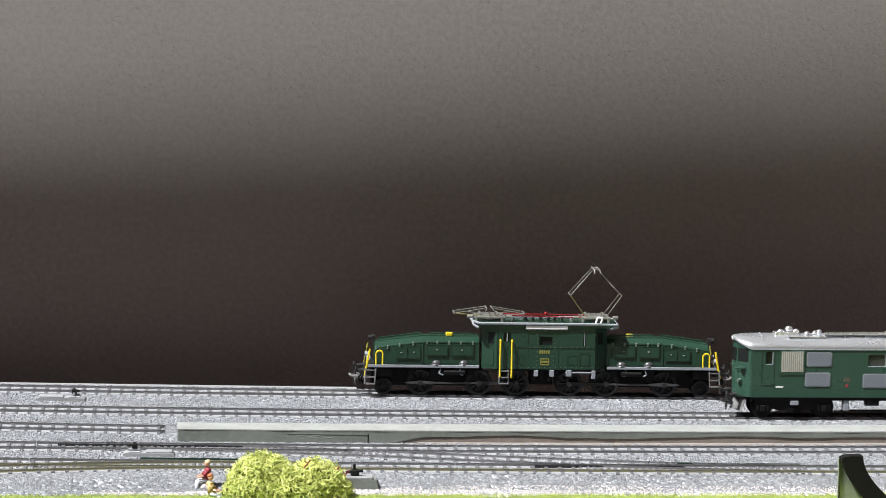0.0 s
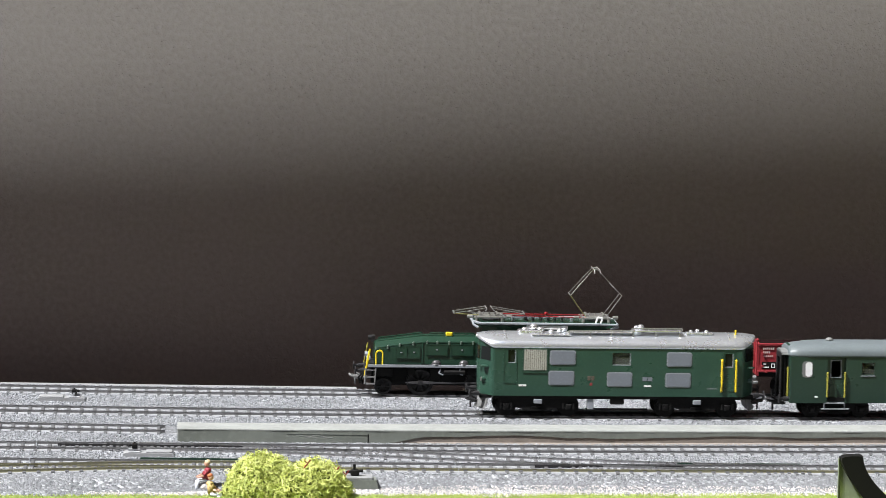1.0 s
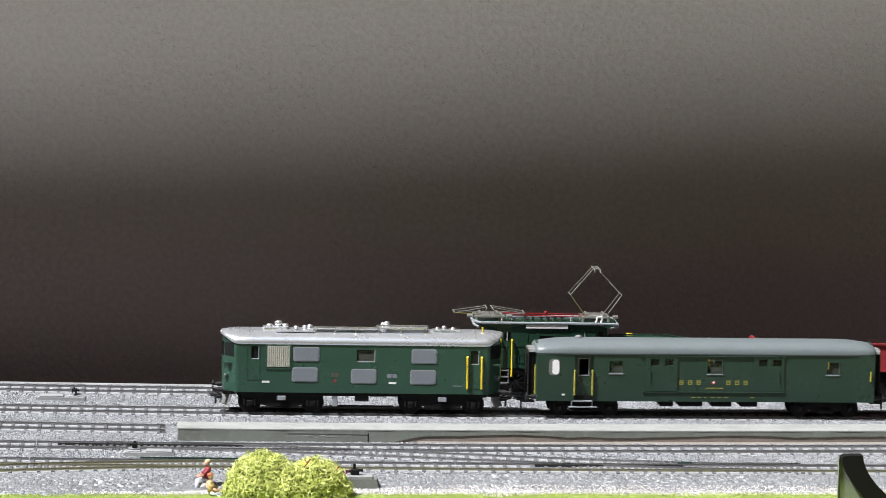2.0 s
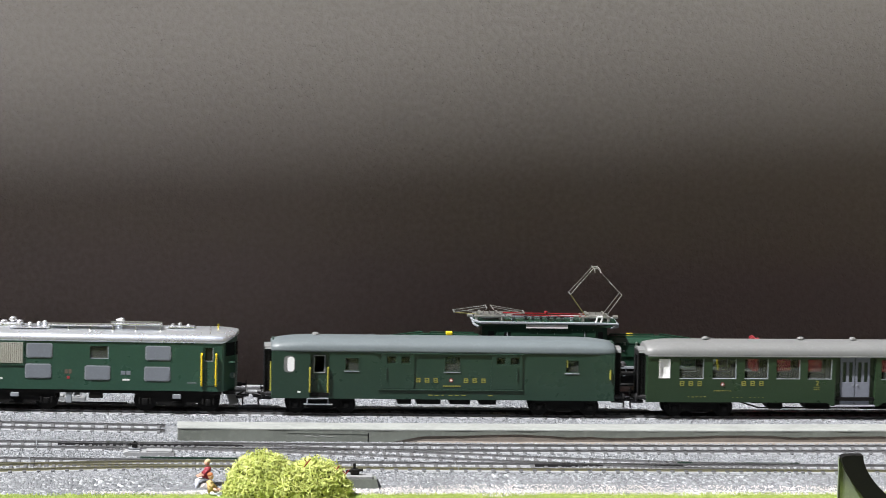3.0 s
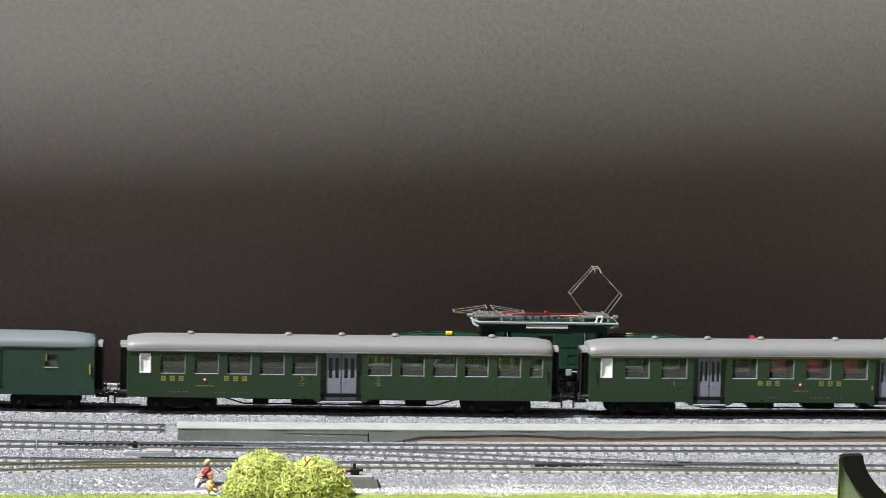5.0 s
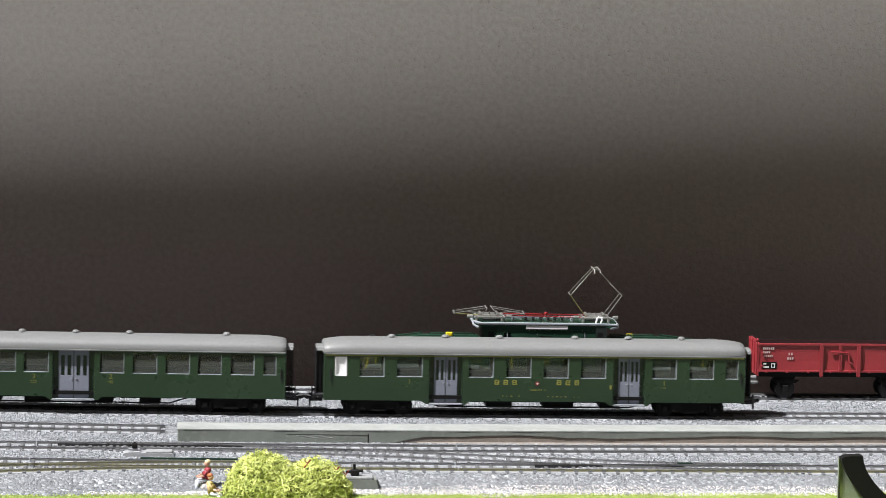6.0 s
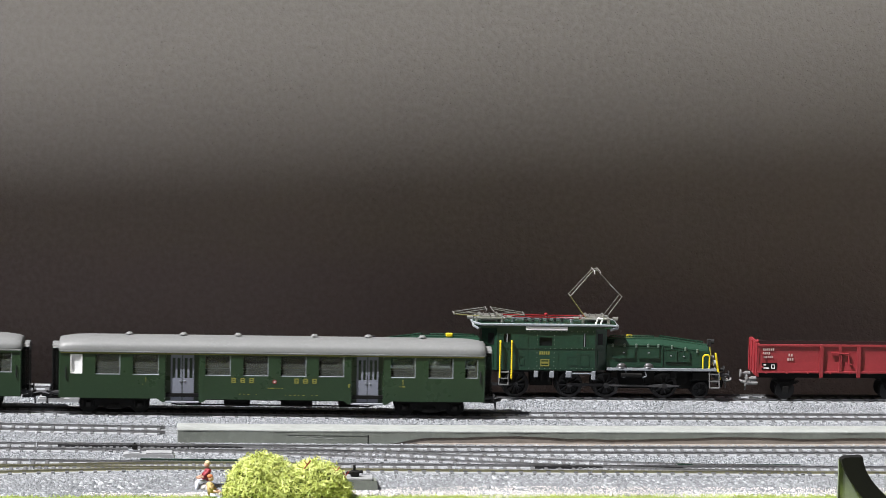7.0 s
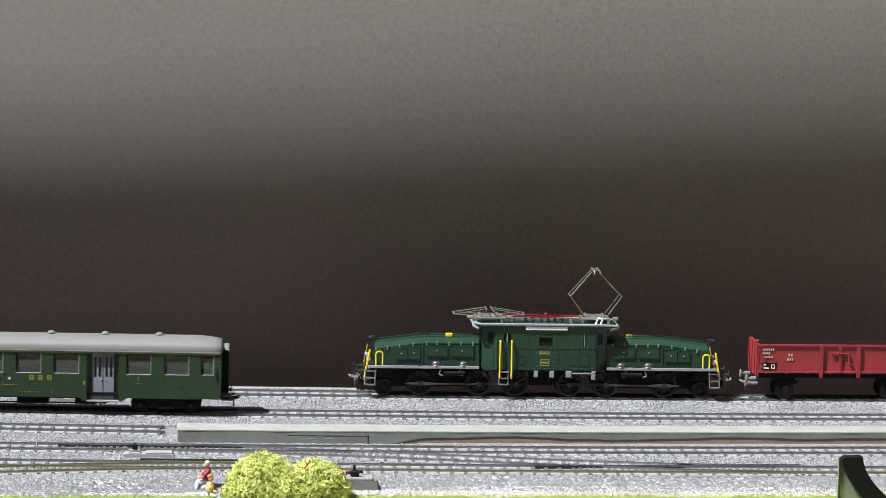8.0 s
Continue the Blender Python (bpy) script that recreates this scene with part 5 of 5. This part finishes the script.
    box(b, -half, half, -11.5, -10, z0 - 3.4, z0 - 0.35)
    box(b, -half, half, 10, 11.5, z0 - 3.4, z0 - 0.35)
    for q in (-31.5, 31.5):
        box(b, q - 8, q + 8, -11.4, 11.4, z0 - 3.3, z0 - 1)
        for s in (-1, 1):
            extrude(b, [(q - 6, z0 - 3), (q + 6, z0 - 3), (q + 2, 5), (q - 2, 5)], "y", *sorted((s * 11.2, s * 10.0)))
            for k in range(3):
                box(b, q - 8 + k, q + 8 - k, *sorted((s * 11.3, s * 12.3)), z0 - 5.6 - k * 0.7, z0 - 5.1 - k * 0.7)
            box(b, q - 1.8, q + 1.8, *sorted((s * 11.2, s * 12.6)), 4.0, 8.0, 0.3)
    part("underframe", b, BLACK, root)
    for q in (-31.5, 31.5):
        wheelset(root, q, 5.6)
    glyphs(root, mm(1352), 29.7, 6, 0.7, 1.3, 0.45, PALE, -13.65)
    glyphs(root, mm(1352), 27.5, 4, 0.7, 1.2, 0.45, PALE, -13.65)
    glyphs(root, mm(1353), 25.3, 5, 0.7, 1.2, 0.5, PALE, -13.65)
    glyphs(root, mm(1398), 26.4, 2, 0.9, 1.5, 0.6, PALE, -13.65)
    glyphs(root, mm(1396), 23.8, 3, 0.9, 1.4, 0.5, PALE, -13.65)
    b = bmesh.new()
    box(b, mm(1350), mm(1377), -13.75, -13.55, 18.3, 22.3)
    pl = part("data_panel", b, BLACK, root, "black data panel with white marks")
    b = bmesh.new()
    ring(b, mm(1367), mm(1374), 19.0, 21.4, -13.9, -13.76, 0.4)
    box(b, mm(1352), mm(1363), -13.9, -13.76, 18.9, 19.6)
    box(b, mm(1353), mm(1358), -13.9, -13.76, 20.8, 21.5)
    part("white_marks", b, WHITE, pl)
    return root


LINING_RED = paint("dark_lining_red", (0.035, 0.008, 0.009), 0.7)
PALE = paint("faded_white", (0.55, 0.42, 0.40), 0.6, vary=0.15)
wagon = open_wagon()
wagon.matrix_world = on_track(0.2427, "far")


# ---- trackside things ----
def switch_motor(x, y, flip, label):
    root = empty("switch_motor", label, "switch motor", "switch motors beside the track")
    b = bmesh.new()
    extrude(b, [(-14, -4.0), (14, -4.0), (13.2, -0.6), (12, 0.0), (-13.4, 0.0), (-14, -0.6)], "y", -4.6, 4.6)
    part("housing", b, BOX_GREY, root)
    b = bmesh.new()
    box(b, -13, 1, -3.8, 3.8, 0.02, 0.9, 0.25)
    part("cover", b, BOX_GREY, root)
    b = bmesh.new()
    box(b, 4, 10.5, -3.2, 3.2, 0.02, 0.7, 0.2)
    rod(b, (7, -2.4, 0.6), (7, -2.4, 2.8), 0.7, 8)
    rod(b, (4.5, 1.0, 1.5), (10.5, 1.0, 1.5), 0.6, 8)
    part("lever", b, MOULD, root)
    b = bmesh.new()
    box(b, 5.6, 8.6, -1.5, 1.8, 1.9, 4.6, 0.4)
    rod(b, (7.1, 0, 0.7), (7.1, 0, 5.4), 0.5, 8)
    bmesh.ops.create_icosphere(b, subdivisions=1, radius=0.9, matrix=Matrix.Translation((9.4, 0.5, 3.6)))
    part("lantern", b, BLACK, root, "black point lantern")
    m = beside(x, y) @ pose(0, 0, 0.0006)
    root.matrix_world = m @ pose(0, 0, 0, 0, 0, 180 if flip else 0)
    return root


switch_motor(-0.2165, 0.037, False, "grey switch motor with black lantern between tracks")
switch_motor(-0.166, -0.1455, True, "grey switch motor with black lantern beside the platform")


def front_motor():
    root = empty("switch_motor", "large weathered grey switch motor by the lawn", "switch motor", "switch motors beside the track")
    b = bmesh.new()
    extrude(b, [(-17, -9), (15.5, -9), (14.0, -2.0), (-17, -2.0)], "y", -5, 6)
    part("housing", b, FACE, root)
    b = bmesh.new()
    box(b, -5, 12, -4.6, 4.5, -1.98, -0.4, 0.3)
    part("cover", b, BOX_GREY, root)
    b = bmesh.new()
    box(b, 0.5, 5, -2, 2, -0.38, 2.8, 0.5)
    rod(b, (2.5, 0, 2), (2.5, 0, 5.5), 0.7, 8)
    rod(b, (-2, 0, 1.4), (7, 0, 2.2), 0.8, 8)
    part("lantern", b, BLACK, root, "black point lantern")
    root.matrix_world = pose(-0.0606, -0.2044 + bend(0.06), 0.0, 0, 0, 0)
    return root


front_motor()


def figurines():
    def doll(name, label, x, y, z, turn, mats, lean):
        b = bmesh.new()

        def blob(c, s, k):
            before = set(b.faces)
            bmesh.ops.create_icosphere(b, subdivisions=2, radius=1.0, matrix=Matrix.Translation(c) @ Matrix.Diagonal((*s, 1)))
            for f in b.faces:
                if f not in before:
                    f.material_index = k

        def limb(p, q, r, k):
            before = set(b.faces)
            rod(b, p, q, r, 8, r * 0.8)
            for f in b.faces:
                if f not in before:
                    f.material_index = k
        blob((0, 0, 1.8), (2.0, 1.8, 1.4), 1)
        limb((0, 0, 2.0), (lean, 0, 7.2), 2.1, 0)
        blob((lean, 0, 7.0), (1.9, 2.2, 1.3), 0)
        blob((lean - 0.5, 0, 10.2), (1.5, 1.4, 1.75), 2)
        blob((lean - 0.1, 0, 11.0), (1.6, 1.5, 1.3), 3)
        for s in (-1.2, 1.2):
            limb((0, s, 1.8), (-4.2, s, 1.2), 1.1, 1)
            limb((-4.2, s, 1.2), (-5.0, s, -4.0), 0.95, 1)
            blob((-5.6, s, -4.4), (1.3, 0.7, 0.6), 4)
            limb((lean, s * 1.7, 7.0), (lean - 2.6, s * 1.9, 4.2), 0.75, 0)
            limb((lean - 2.6, s * 1.9, 4.2), (-4.6, s * 1.3, 3.0), 0.6, 2)
        ob = part(name, b, mats[0], None, smooth=True)
        for m in mats[1:]:
            ob.data.materials.append(m)
        tagged(ob, label, "figurine", "painted figurines")
        ob.matrix_world = pose(x, y, z, 0, 0, turn)
        return ob
    skin = paint("figure_skin", (0.60, 0.36, 0.26), 0.6)
    straw = paint("figure_straw", (0.62, 0.50, 0.30), 0.7)
    wine = paint("figure_wine", (0.28, 0.03, 0.045), 0.6)
    jean = paint("figure_pale_blue", (0.62, 0.65, 0.74), 0.6)
    gold = paint("figure_yellow", (0.62, 0.44, 0.20), 0.6)
    rust = paint("figure_rust", (0.45, 0.14, 0.05), 0.6)
    doll("seated_figurine", "tiny painted figurine in wine red sitting on a stone", -0.1359, -0.2092, -0.0040, 10, (wine, jean, skin, straw, skin), 1.2)
    doll("seated_figurine", "tiny painted figurine in yellow sitting on a stone", -0.1330, -0.2339, -0.0068, 160, (gold, jean, skin, rust, WHITE), 1.0)
    for x, y, s, top in ((-0.1353, -0.2092, (4.2, 3.6), -3.9), (-0.1332, -0.2349, (4.6, 3.8), -6.7)):
        b = bmesh.new()
        bmesh.ops.create_icosphere(b, subdivisions=3, radius=1.0)
        for v in b.verts:
            k = 1 + 0.22 * noise.noise(v.co * 1.6 + Vector((x * 900, 0, 0)))
            v.co = (v.co.x * s[0] * k, v.co.y * s[1] * k, -8.5 + (top + 8.5) * min(1, (v.co.z * 0.5 * k + 0.5) * 1.08))
        st = tagged(part("stone", b, GRAVEL, smooth=True), "pale rounded stone used as a seat", "stone")
        st.location = (x, y, 0)


figurines()


def bush():
    root = empty("bush", "bright yellow-green curly foliage bush", "bush")
    rng = random.Random(7)
    lobes = (((-13, 0, 2), (18, 15, 18)), ((14, 1, 1), (17, 15, 15.5)), ((0, -3, -1), (24, 15, 13)), ((-23, 0, -2), (10, 10, 10)), ((24, 0, -1), (9, 10, 10)))
    core = bmesh.new()
    for c, s in lobes:
        n0 = len(core.verts)
        bmesh.ops.create_icosphere(core, subdivisions=3, radius=1.0, matrix=Matrix.Translation(c) @ Matrix.Diagonal((s[0] * 0.84, s[1] * 0.84, s[2] * 0.84, 1)))
        core.verts.ensure_lookup_table()
        for v in core.verts[n0:]:
            d = (v.co - Vector(c)) * (0.22 * noise.noise(v.co * 0.22))
            v.co += d
            v.co.z = max(v.co.z, -4.0)
    # the core's dark colour stands for shade in the gaps between the tips
    part("inner_crown", core, LEAF_SHADE, root)
    verts, faces = [], []
    for _ in range(9500):
        c, s = lobes[rng.choices(range(5), (6, 5, 4, 1.6, 1.5))[0]]
        d = Vector((rng.gauss(0, 1), rng.gauss(0, 1) - 0.25, rng.gauss(0, 1) + 0.15)).normalized()
        k = rng.uniform(0.80, 1.0)
        p = Vector((c[0] + d.x * s[0] * k, c[1] + d.y * s[1] * k, c[2] + d.z * s[2] * k))
        if p.z < -2.5:
            continue
        way = (d + Vector((rng.gauss(0, 1), rng.gauss(0, 1), rng.gauss(0, 1))) * 0.9).normalized()
        L, r = rng.uniform(2.4, 5.4), rng.uniform(0.20, 0.34)
        side = way.cross(Vector((rng.gauss(0, 1), rng.gauss(0, 1), rng.gauss(0, 1)))).normalized()
        up2 = way.cross(side)
        curl = rng.choice((-1, 1)) * rng.uniform(0.5, 1.2)
        base = len(verts)
        for j in range(6):
            w = curl * 2.2 * j / 5
            q = p + way * (L * math.sin(w) / (abs(curl) * 2.2) * (1 if curl > 0 else -1)) + side * (L * (1 - math.cos(w)) / (abs(curl) * 2.2)) + up2 * (0.25 * L * math.sin(j * 1.3))
            rr = r * (0.9, 1.1, 1.05, 1.0, 0.95, 0.6)[j]
            for a in range(3):
                w = a * 2 * math.pi / 3
                verts.append(q + side * rr * math.cos(w) + up2 * rr * math.sin(w))
        for j in range(5):
            for a in range(3):
                i0, i1 = base + j * 3 + a, base + j * 3 + (a + 1) % 3
                faces.append((i0, i1, i1 + 3, i0 + 3))
        faces.append((base + 15, base + 16, base + 17))
    me = bpy.data.meshes.new("foliage")
    me.from_pydata([v * 0.001 for v in verts], [], faces)
    me.materials.append(LEAF)
    ob = new("foliage", me)
    ob.parent = root
    tagged(ob, "curly foam foliage tips", kind="stuff")
    b = bmesh.new()
    for x, y, z in ((25, -5, 13), (10, -8, 17), (30, -3, 10.5)):
        rod(b, (x - 2, y, z - 3), (x + 1.5, y, z + 1.5), 0.3, 5)
        rod(b, (x, y, z - 1), (x - 1.5, y, z + 1.0), 0.25, 5)
    part("red_twig", b, RED, root)
    root.location = (-0.0939, -0.2308, -0.0046)
    return root


def leaf_mat(name, a, b):
    m, t, p = nodes_of(name)
    g = t.nodes.new("ShaderNodeNewGeometry")
    n = noise_out(t, 120.0, 3)
    c1 = mix_rgb(t, g.outputs["Random Per Island"], a, b)
    c2 = mix_rgb(t, ramp(t, n.outputs["Fac"], 0.4, 0.7), c1, tuple(x * 0.75 for x in a))
    t.links.new(c2, p.inputs["Base Color"])
    p.inputs["Roughness"].default_value = 0.75
    return m


LEAF = leaf_mat("foliage_tips", (0.46, 0.52, 0.11), (0.74, 0.77, 0.31))
LEAF_SHADE = leaf_mat("foliage_shade", (0.14, 0.17, 0.015), (0.20, 0.23, 0.03))
bush()


def curved_band():
    """The black curved band on a polished stem at the layout's front edge."""
    root = empty("curved_handle", "black curved band over a polished metal plate", "handle")
    left, right = [], []
    for k in range(13):
        a = k / 12
        left.append((198.2 + 20.0 * a ** 1.4, 27.8 - 29.0 * a))
        right.append((209.2 + 22.0 * a ** 1.8, 29.0 - 27.0 * a))
    outline = left + right[::-1] + [(203.5, 29.1), (200.0, 28.7)]
    b = bmesh.new()
    extrude(b, outline, "y", -303, -296)
    band = part("band", b, BAND, root, "matt black curved band")
    b = bmesh.new()
    rings = []
    for z in (-7.6, 0, 10, 20, 26.8):
        e = 206.0 + (26.8 - z) * 0.34
        rings.append([(198.3, -295.7, z), (199.4, -294.9, z), (202, -294.2, z), (e, -293.4, z), (e, -292.6, z), (202, -293.4, z), (199.2, -294.2, z), (197.9, -295.2, z)])
    loft(b, rings)
    part("plate", b, PLATE, root, "pale shiny plate mirroring the lawn", smooth=False)
    root.location = (-0.0165, 0.001, 0.0)


PLATE = paint("shiny_pale_plate", (0.30, 0.33, 0.30), 0.22, 0.4, vary=0.1)
BAND = paint("black_rubber", (0.008, 0.008, 0.008), 0.7, vary=0.1, gloss=0.12)
curved_band()


# ---- points and front of the layout ----
def branch(name, fn, x0, x1, label, mat):
    root = tagged(new(name), label, "track", "model railway tracks")
    xs = np.linspace(x0, x1, 48)
    for side in (-8.25, 8.25):
        rings = []
        for x in xs:
            yy = fn(x) * 1000 + bend(x / 1000) * 1000 + side
            rings.append([(x, yy + u, v + 0.12) for u, v in ((-0.9, -1.5), (0.9, -1.5), (0.4, -1.1), (0.5, 0), (-0.5, 0), (-0.4, -1.1))])
        part("rail", loft(bmesh.new(), rings), mat, root)
        part("bed_strip", bed_strip(lambda m: fn(m * 1000), x0, x1, side), MOULD, root, "pale moulded ballast beside the rail")
    b = bmesh.new()
    box(b, -0.95, 0.95, -12.0, 12.0, -2.9, -0.9, 0.2)
    first = part("sleeper", b, SLEEPER, root)
    for i, x in enumerate(np.arange(x0 + 4, x1, 7.37)):
        ob = first if i == 0 else new("sleeper", first.data)
        ob.parent = root
        ob.matrix_basis = pose(x / 1000, fn(x) + bend(x / 1000), 0.0001)
    return root


def smooth_step(k):
    k = min(1, max(0, k))
    return k * k * (3 - 2 * k)


def crossing(x):
    a, b = stray("inner", x / 1000), stray("front", x / 1000)
    return a + (b - a) * smooth_step((x + 200) / 400)


def turnout(x):
    """The branch that swings away from the front track towards the lawn."""
    d = max(0.0, -0.09 - x / 1000)
    return stray("front", x / 1000) - (0.91 * d * d if d < 0.2 else 0.0364 + 0.364 * (d - 0.2))


branch("crossover_track", crossing, -190, 185, "bright crossover rails running between two front tracks", mat=RAIL_BRIGHT)
branch("diverging_track", turnout, -330, -95, "olive-tinted rails that leave the front track at the points", mat=RAIL_OLD)


def guard(name, x0, x1, y, mat, label):
    rings = []
    for x in np.linspace(x0, x1, 16):
        yy = y * 1000 + bend(x / 1000) * 1000
        rings.append([(x, yy - 0.6, -1.6), (x, yy + 0.6, -1.6), (x, yy + 0.35, -0.2), (x, yy - 0.35, -0.2)])
    return tagged(part(name, loft(bmesh.new(), rings), mat), label, "guard rail", "guard rails at the points")


GUARD_GREEN = paint("guard_green", (0.016, 0.040, 0.028), 0.4, 0.2)
guard("guard_rail", -170, -118, -0.158, GUARD_GREEN, "dark green point blade rail beside front track")
guard("guard_rail", 118, 185, -0.1605, GUARD_GREEN, "dark green point blade rail beside front track")
guard("guard_rail", -215, -100, -0.1175, DARK, "dark check rail in the inner points")
guard("guard_rail", 40, 120, -0.169, DARK, "dark check rail in the front points")


# ---- lawn, gravel margin and loose stones ----
def lawn_edge(x):
    """The ragged far edge of the lawn."""
    return -223.0 + 0.052 * max(-300, min(300, x)) + 1.6 * noise.noise((x * 0.03, 0, 4)) + 1.2 * noise.noise((x * 0.13, 0, 9))


def lawn():
    rng = random.Random(3)
    b = bmesh.new()
    nx = 300
    rows = []
    for k in range(10):
        row = []
        for i in range(nx + 1):
            x = -1200 + 2400 * i / nx
            far = lawn_edge(x)
            near = front_edge(x)
            y = near + (far - near) * (1 - (1 - k / 9) ** 1.8)
            z = -6.3 + 0.5 * noise.noise((x * 0.04, y * 0.05, 0)) + 0.4 * noise.noise((x * 0.3, y * 0.3, 2))
            row.append(b.verts.new((x, y, -7.6 if k == 9 else z)))
        rows.append(row)
    for r0, r1 in zip(rows, rows[1:]):
        for i in range(nx):
            b.faces.new((r0[i], r0[i + 1], r1[i + 1], r1[i]))
    tagged(part("lawn", b, GRASS, smooth=True), "bright green static grass mat", "lawn", kind="structure")
    verts, faces = [], []
    for _ in range(26000):
        x = rng.uniform(-270, 270)
        y = lawn_edge(x) - rng.uniform(-0.6, 46)
        h, a = rng.uniform(0.5, 1.5), rng.uniform(0, 6.28)
        i = len(verts)
        dx, dy = 0.22 * math.cos(a), 0.22 * math.sin(a)
        verts += [(x - dx, y - dy, -6.9), (x + dx, y + dy, -6.9), (x + rng.gauss(0, 0.6), y + rng.gauss(0, 0.6), -6.5 + h)]
        faces.append((i, i + 1, i + 2))
    me = bpy.data.meshes.new("grass_blades")
    me.from_pydata([(x * 0.001, y * 0.001, z * 0.001) for x, y, z in verts], [], faces)
    me.materials.append(BLADE)
    tagged(new("grass_blades", me), "short bright green static grass", "grass", kind="stuff")


BLADE = leaf_mat("grass_blade", (0.32, 0.44, 0.07), (0.56, 0.64, 0.20))


def stones(name, count, box_xy, zfun, size, mat, label, seed):
    rng = random.Random(seed)
    shape = [(1, 0, 0), (-1, 0, 0), (0, 1, 0), (0, -1, 0), (0, 0, 1), (0, 0, -1)]
    tri = [(0, 2, 4), (2, 1, 4), (1, 3, 4), (3, 0, 4), (2, 0, 5), (1, 2, 5), (3, 1, 5), (0, 3, 5)]
    verts, faces = [], []
    x0, x1, y0, y1 = box_xy
    for _ in range(count):
        x, y = rng.uniform(x0, x1), rng.uniform(y0, y1)
        z = zfun(x, y)
        if z is None:
            continue
        s = rng.uniform(*size)
        rot = Euler((rng.uniform(0, 6), rng.uniform(0, 6), rng.uniform(0, 6))).to_matrix()
        i = len(verts)
        sc = Vector((s * rng.uniform(0.7, 1.3), s * rng.uniform(0.7, 1.3), s * rng.uniform(0.6, 1.0)))
        yy = y + bend(x / 1000) * 1000 if y > -235 else y
        for p in shape:
            q = rot @ Vector((p[0] * sc.x, p[1] * sc.y, p[2] * sc.z))
            verts.append(((q.x + x) * 0.001, (q.y + yy) * 0.001, (q.z + z) * 0.001))
        faces += [tuple(i + k for k in f) for f in tri]
    me = bpy.data.meshes.new(name)
    me.from_pydata(verts, [], faces)
    me.materials.append(mat)
    return tagged(new(name, me), label, "gravel", kind="stuff")


def bed_height(x, y):
    if y > 80 + 16 * far_reach(x):
        return None
    if x > -150 and abs(y + 84.8 - 0.025 * x) < 11.5:
        return None
    for name in TRACKS:
        d = abs(y - stray(name, x / 1000) * 1000)
        if d < 14.2:
            if name == "siding" and x > -156:
                return None if d < 13.5 else -1.7
            near = (x + 1100 - 7.37 * 0.5) % 7.37
            if min(near, 7.37 - near) < 1.75:
                return None
            return -1.5 if d < 2.6 else None
    if y < -193:
        return slope_height(y, x) - 0.1
    return -1.5


def stone_mat(name, a, b):
    m, t, p = nodes_of(name)
    g = t.nodes.new("ShaderNodeNewGeometry")
    n = noise_out(t, 40.0, 3)
    c1 = mix_rgb(t, g.outputs["Random Per Island"], a, b)
    c2 = mix_rgb(t, ramp(t, n.outputs["Fac"], 0.4, 0.75), c1, tuple((x + y) * 0.36 for x, y in zip(a, b)))
    t.links.new(c2, p.inputs["Base Color"])
    p.inputs["Roughness"].default_value = 0.6
    return m


STONE = stone_mat("ballast_stone", (0.16, 0.170, 0.185), (0.42, 0.440, 0.468))
PEBBLE = stone_mat("margin_pebble", (0.56, 0.515, 0.50), (0.86, 0.81, 0.80))
lawn()
stones("ballast_stones", 150000, (-310, 310, -214, 97), bed_height, (0.40, 0.70), STONE, "loose grey ballast stones", 11)
stones("margin_gravel", 14000, (-275, 275, -232, -203), lambda x, y: slope_height(y, x) + 0.1 if y < lawn_edge(x) + 7 + 12 * smooth_step((x + 160) / 60) else None, (0.3, 0.6), PEBBLE, "pale gravel margin beside the lawn", 5)


# ---- what moves ----
def train_at(t):
    """How far the train has rolled to the left after t seconds, in millimetres: its pace rises a little."""
    n = int(25 * t + 0.001)
    return -(5.936 * n + 0.0002 * n * n)


TIMES = (0.0, 0.5, 1.0, 1.2, 2.3, 2.5, 3.0, 3.5, 4.0, 4.5, 4.7, 5.8, 6.0, 6.5, 7.0, 7.5, 8.0)


def motions():
    for car, x0 in ((loco, 250.5), (van, 448.2), (coach2, 685.7), (coach1, 949.3)):
        walk(car, [(t, on_track((x0 + train_at(t)) / 1000, "train")) for t in TIMES])
    # wheels roll to the left at the train's pace
    for ob, r in ROLLING:
        at = ob.location.copy()
        walk(ob, [(k / 30, Matrix.Translation(at) @ pose(0, 0, 0, 0, -math.degrees(149.6 * k / 30 / r), 0)) for k in range(241)])


motions()
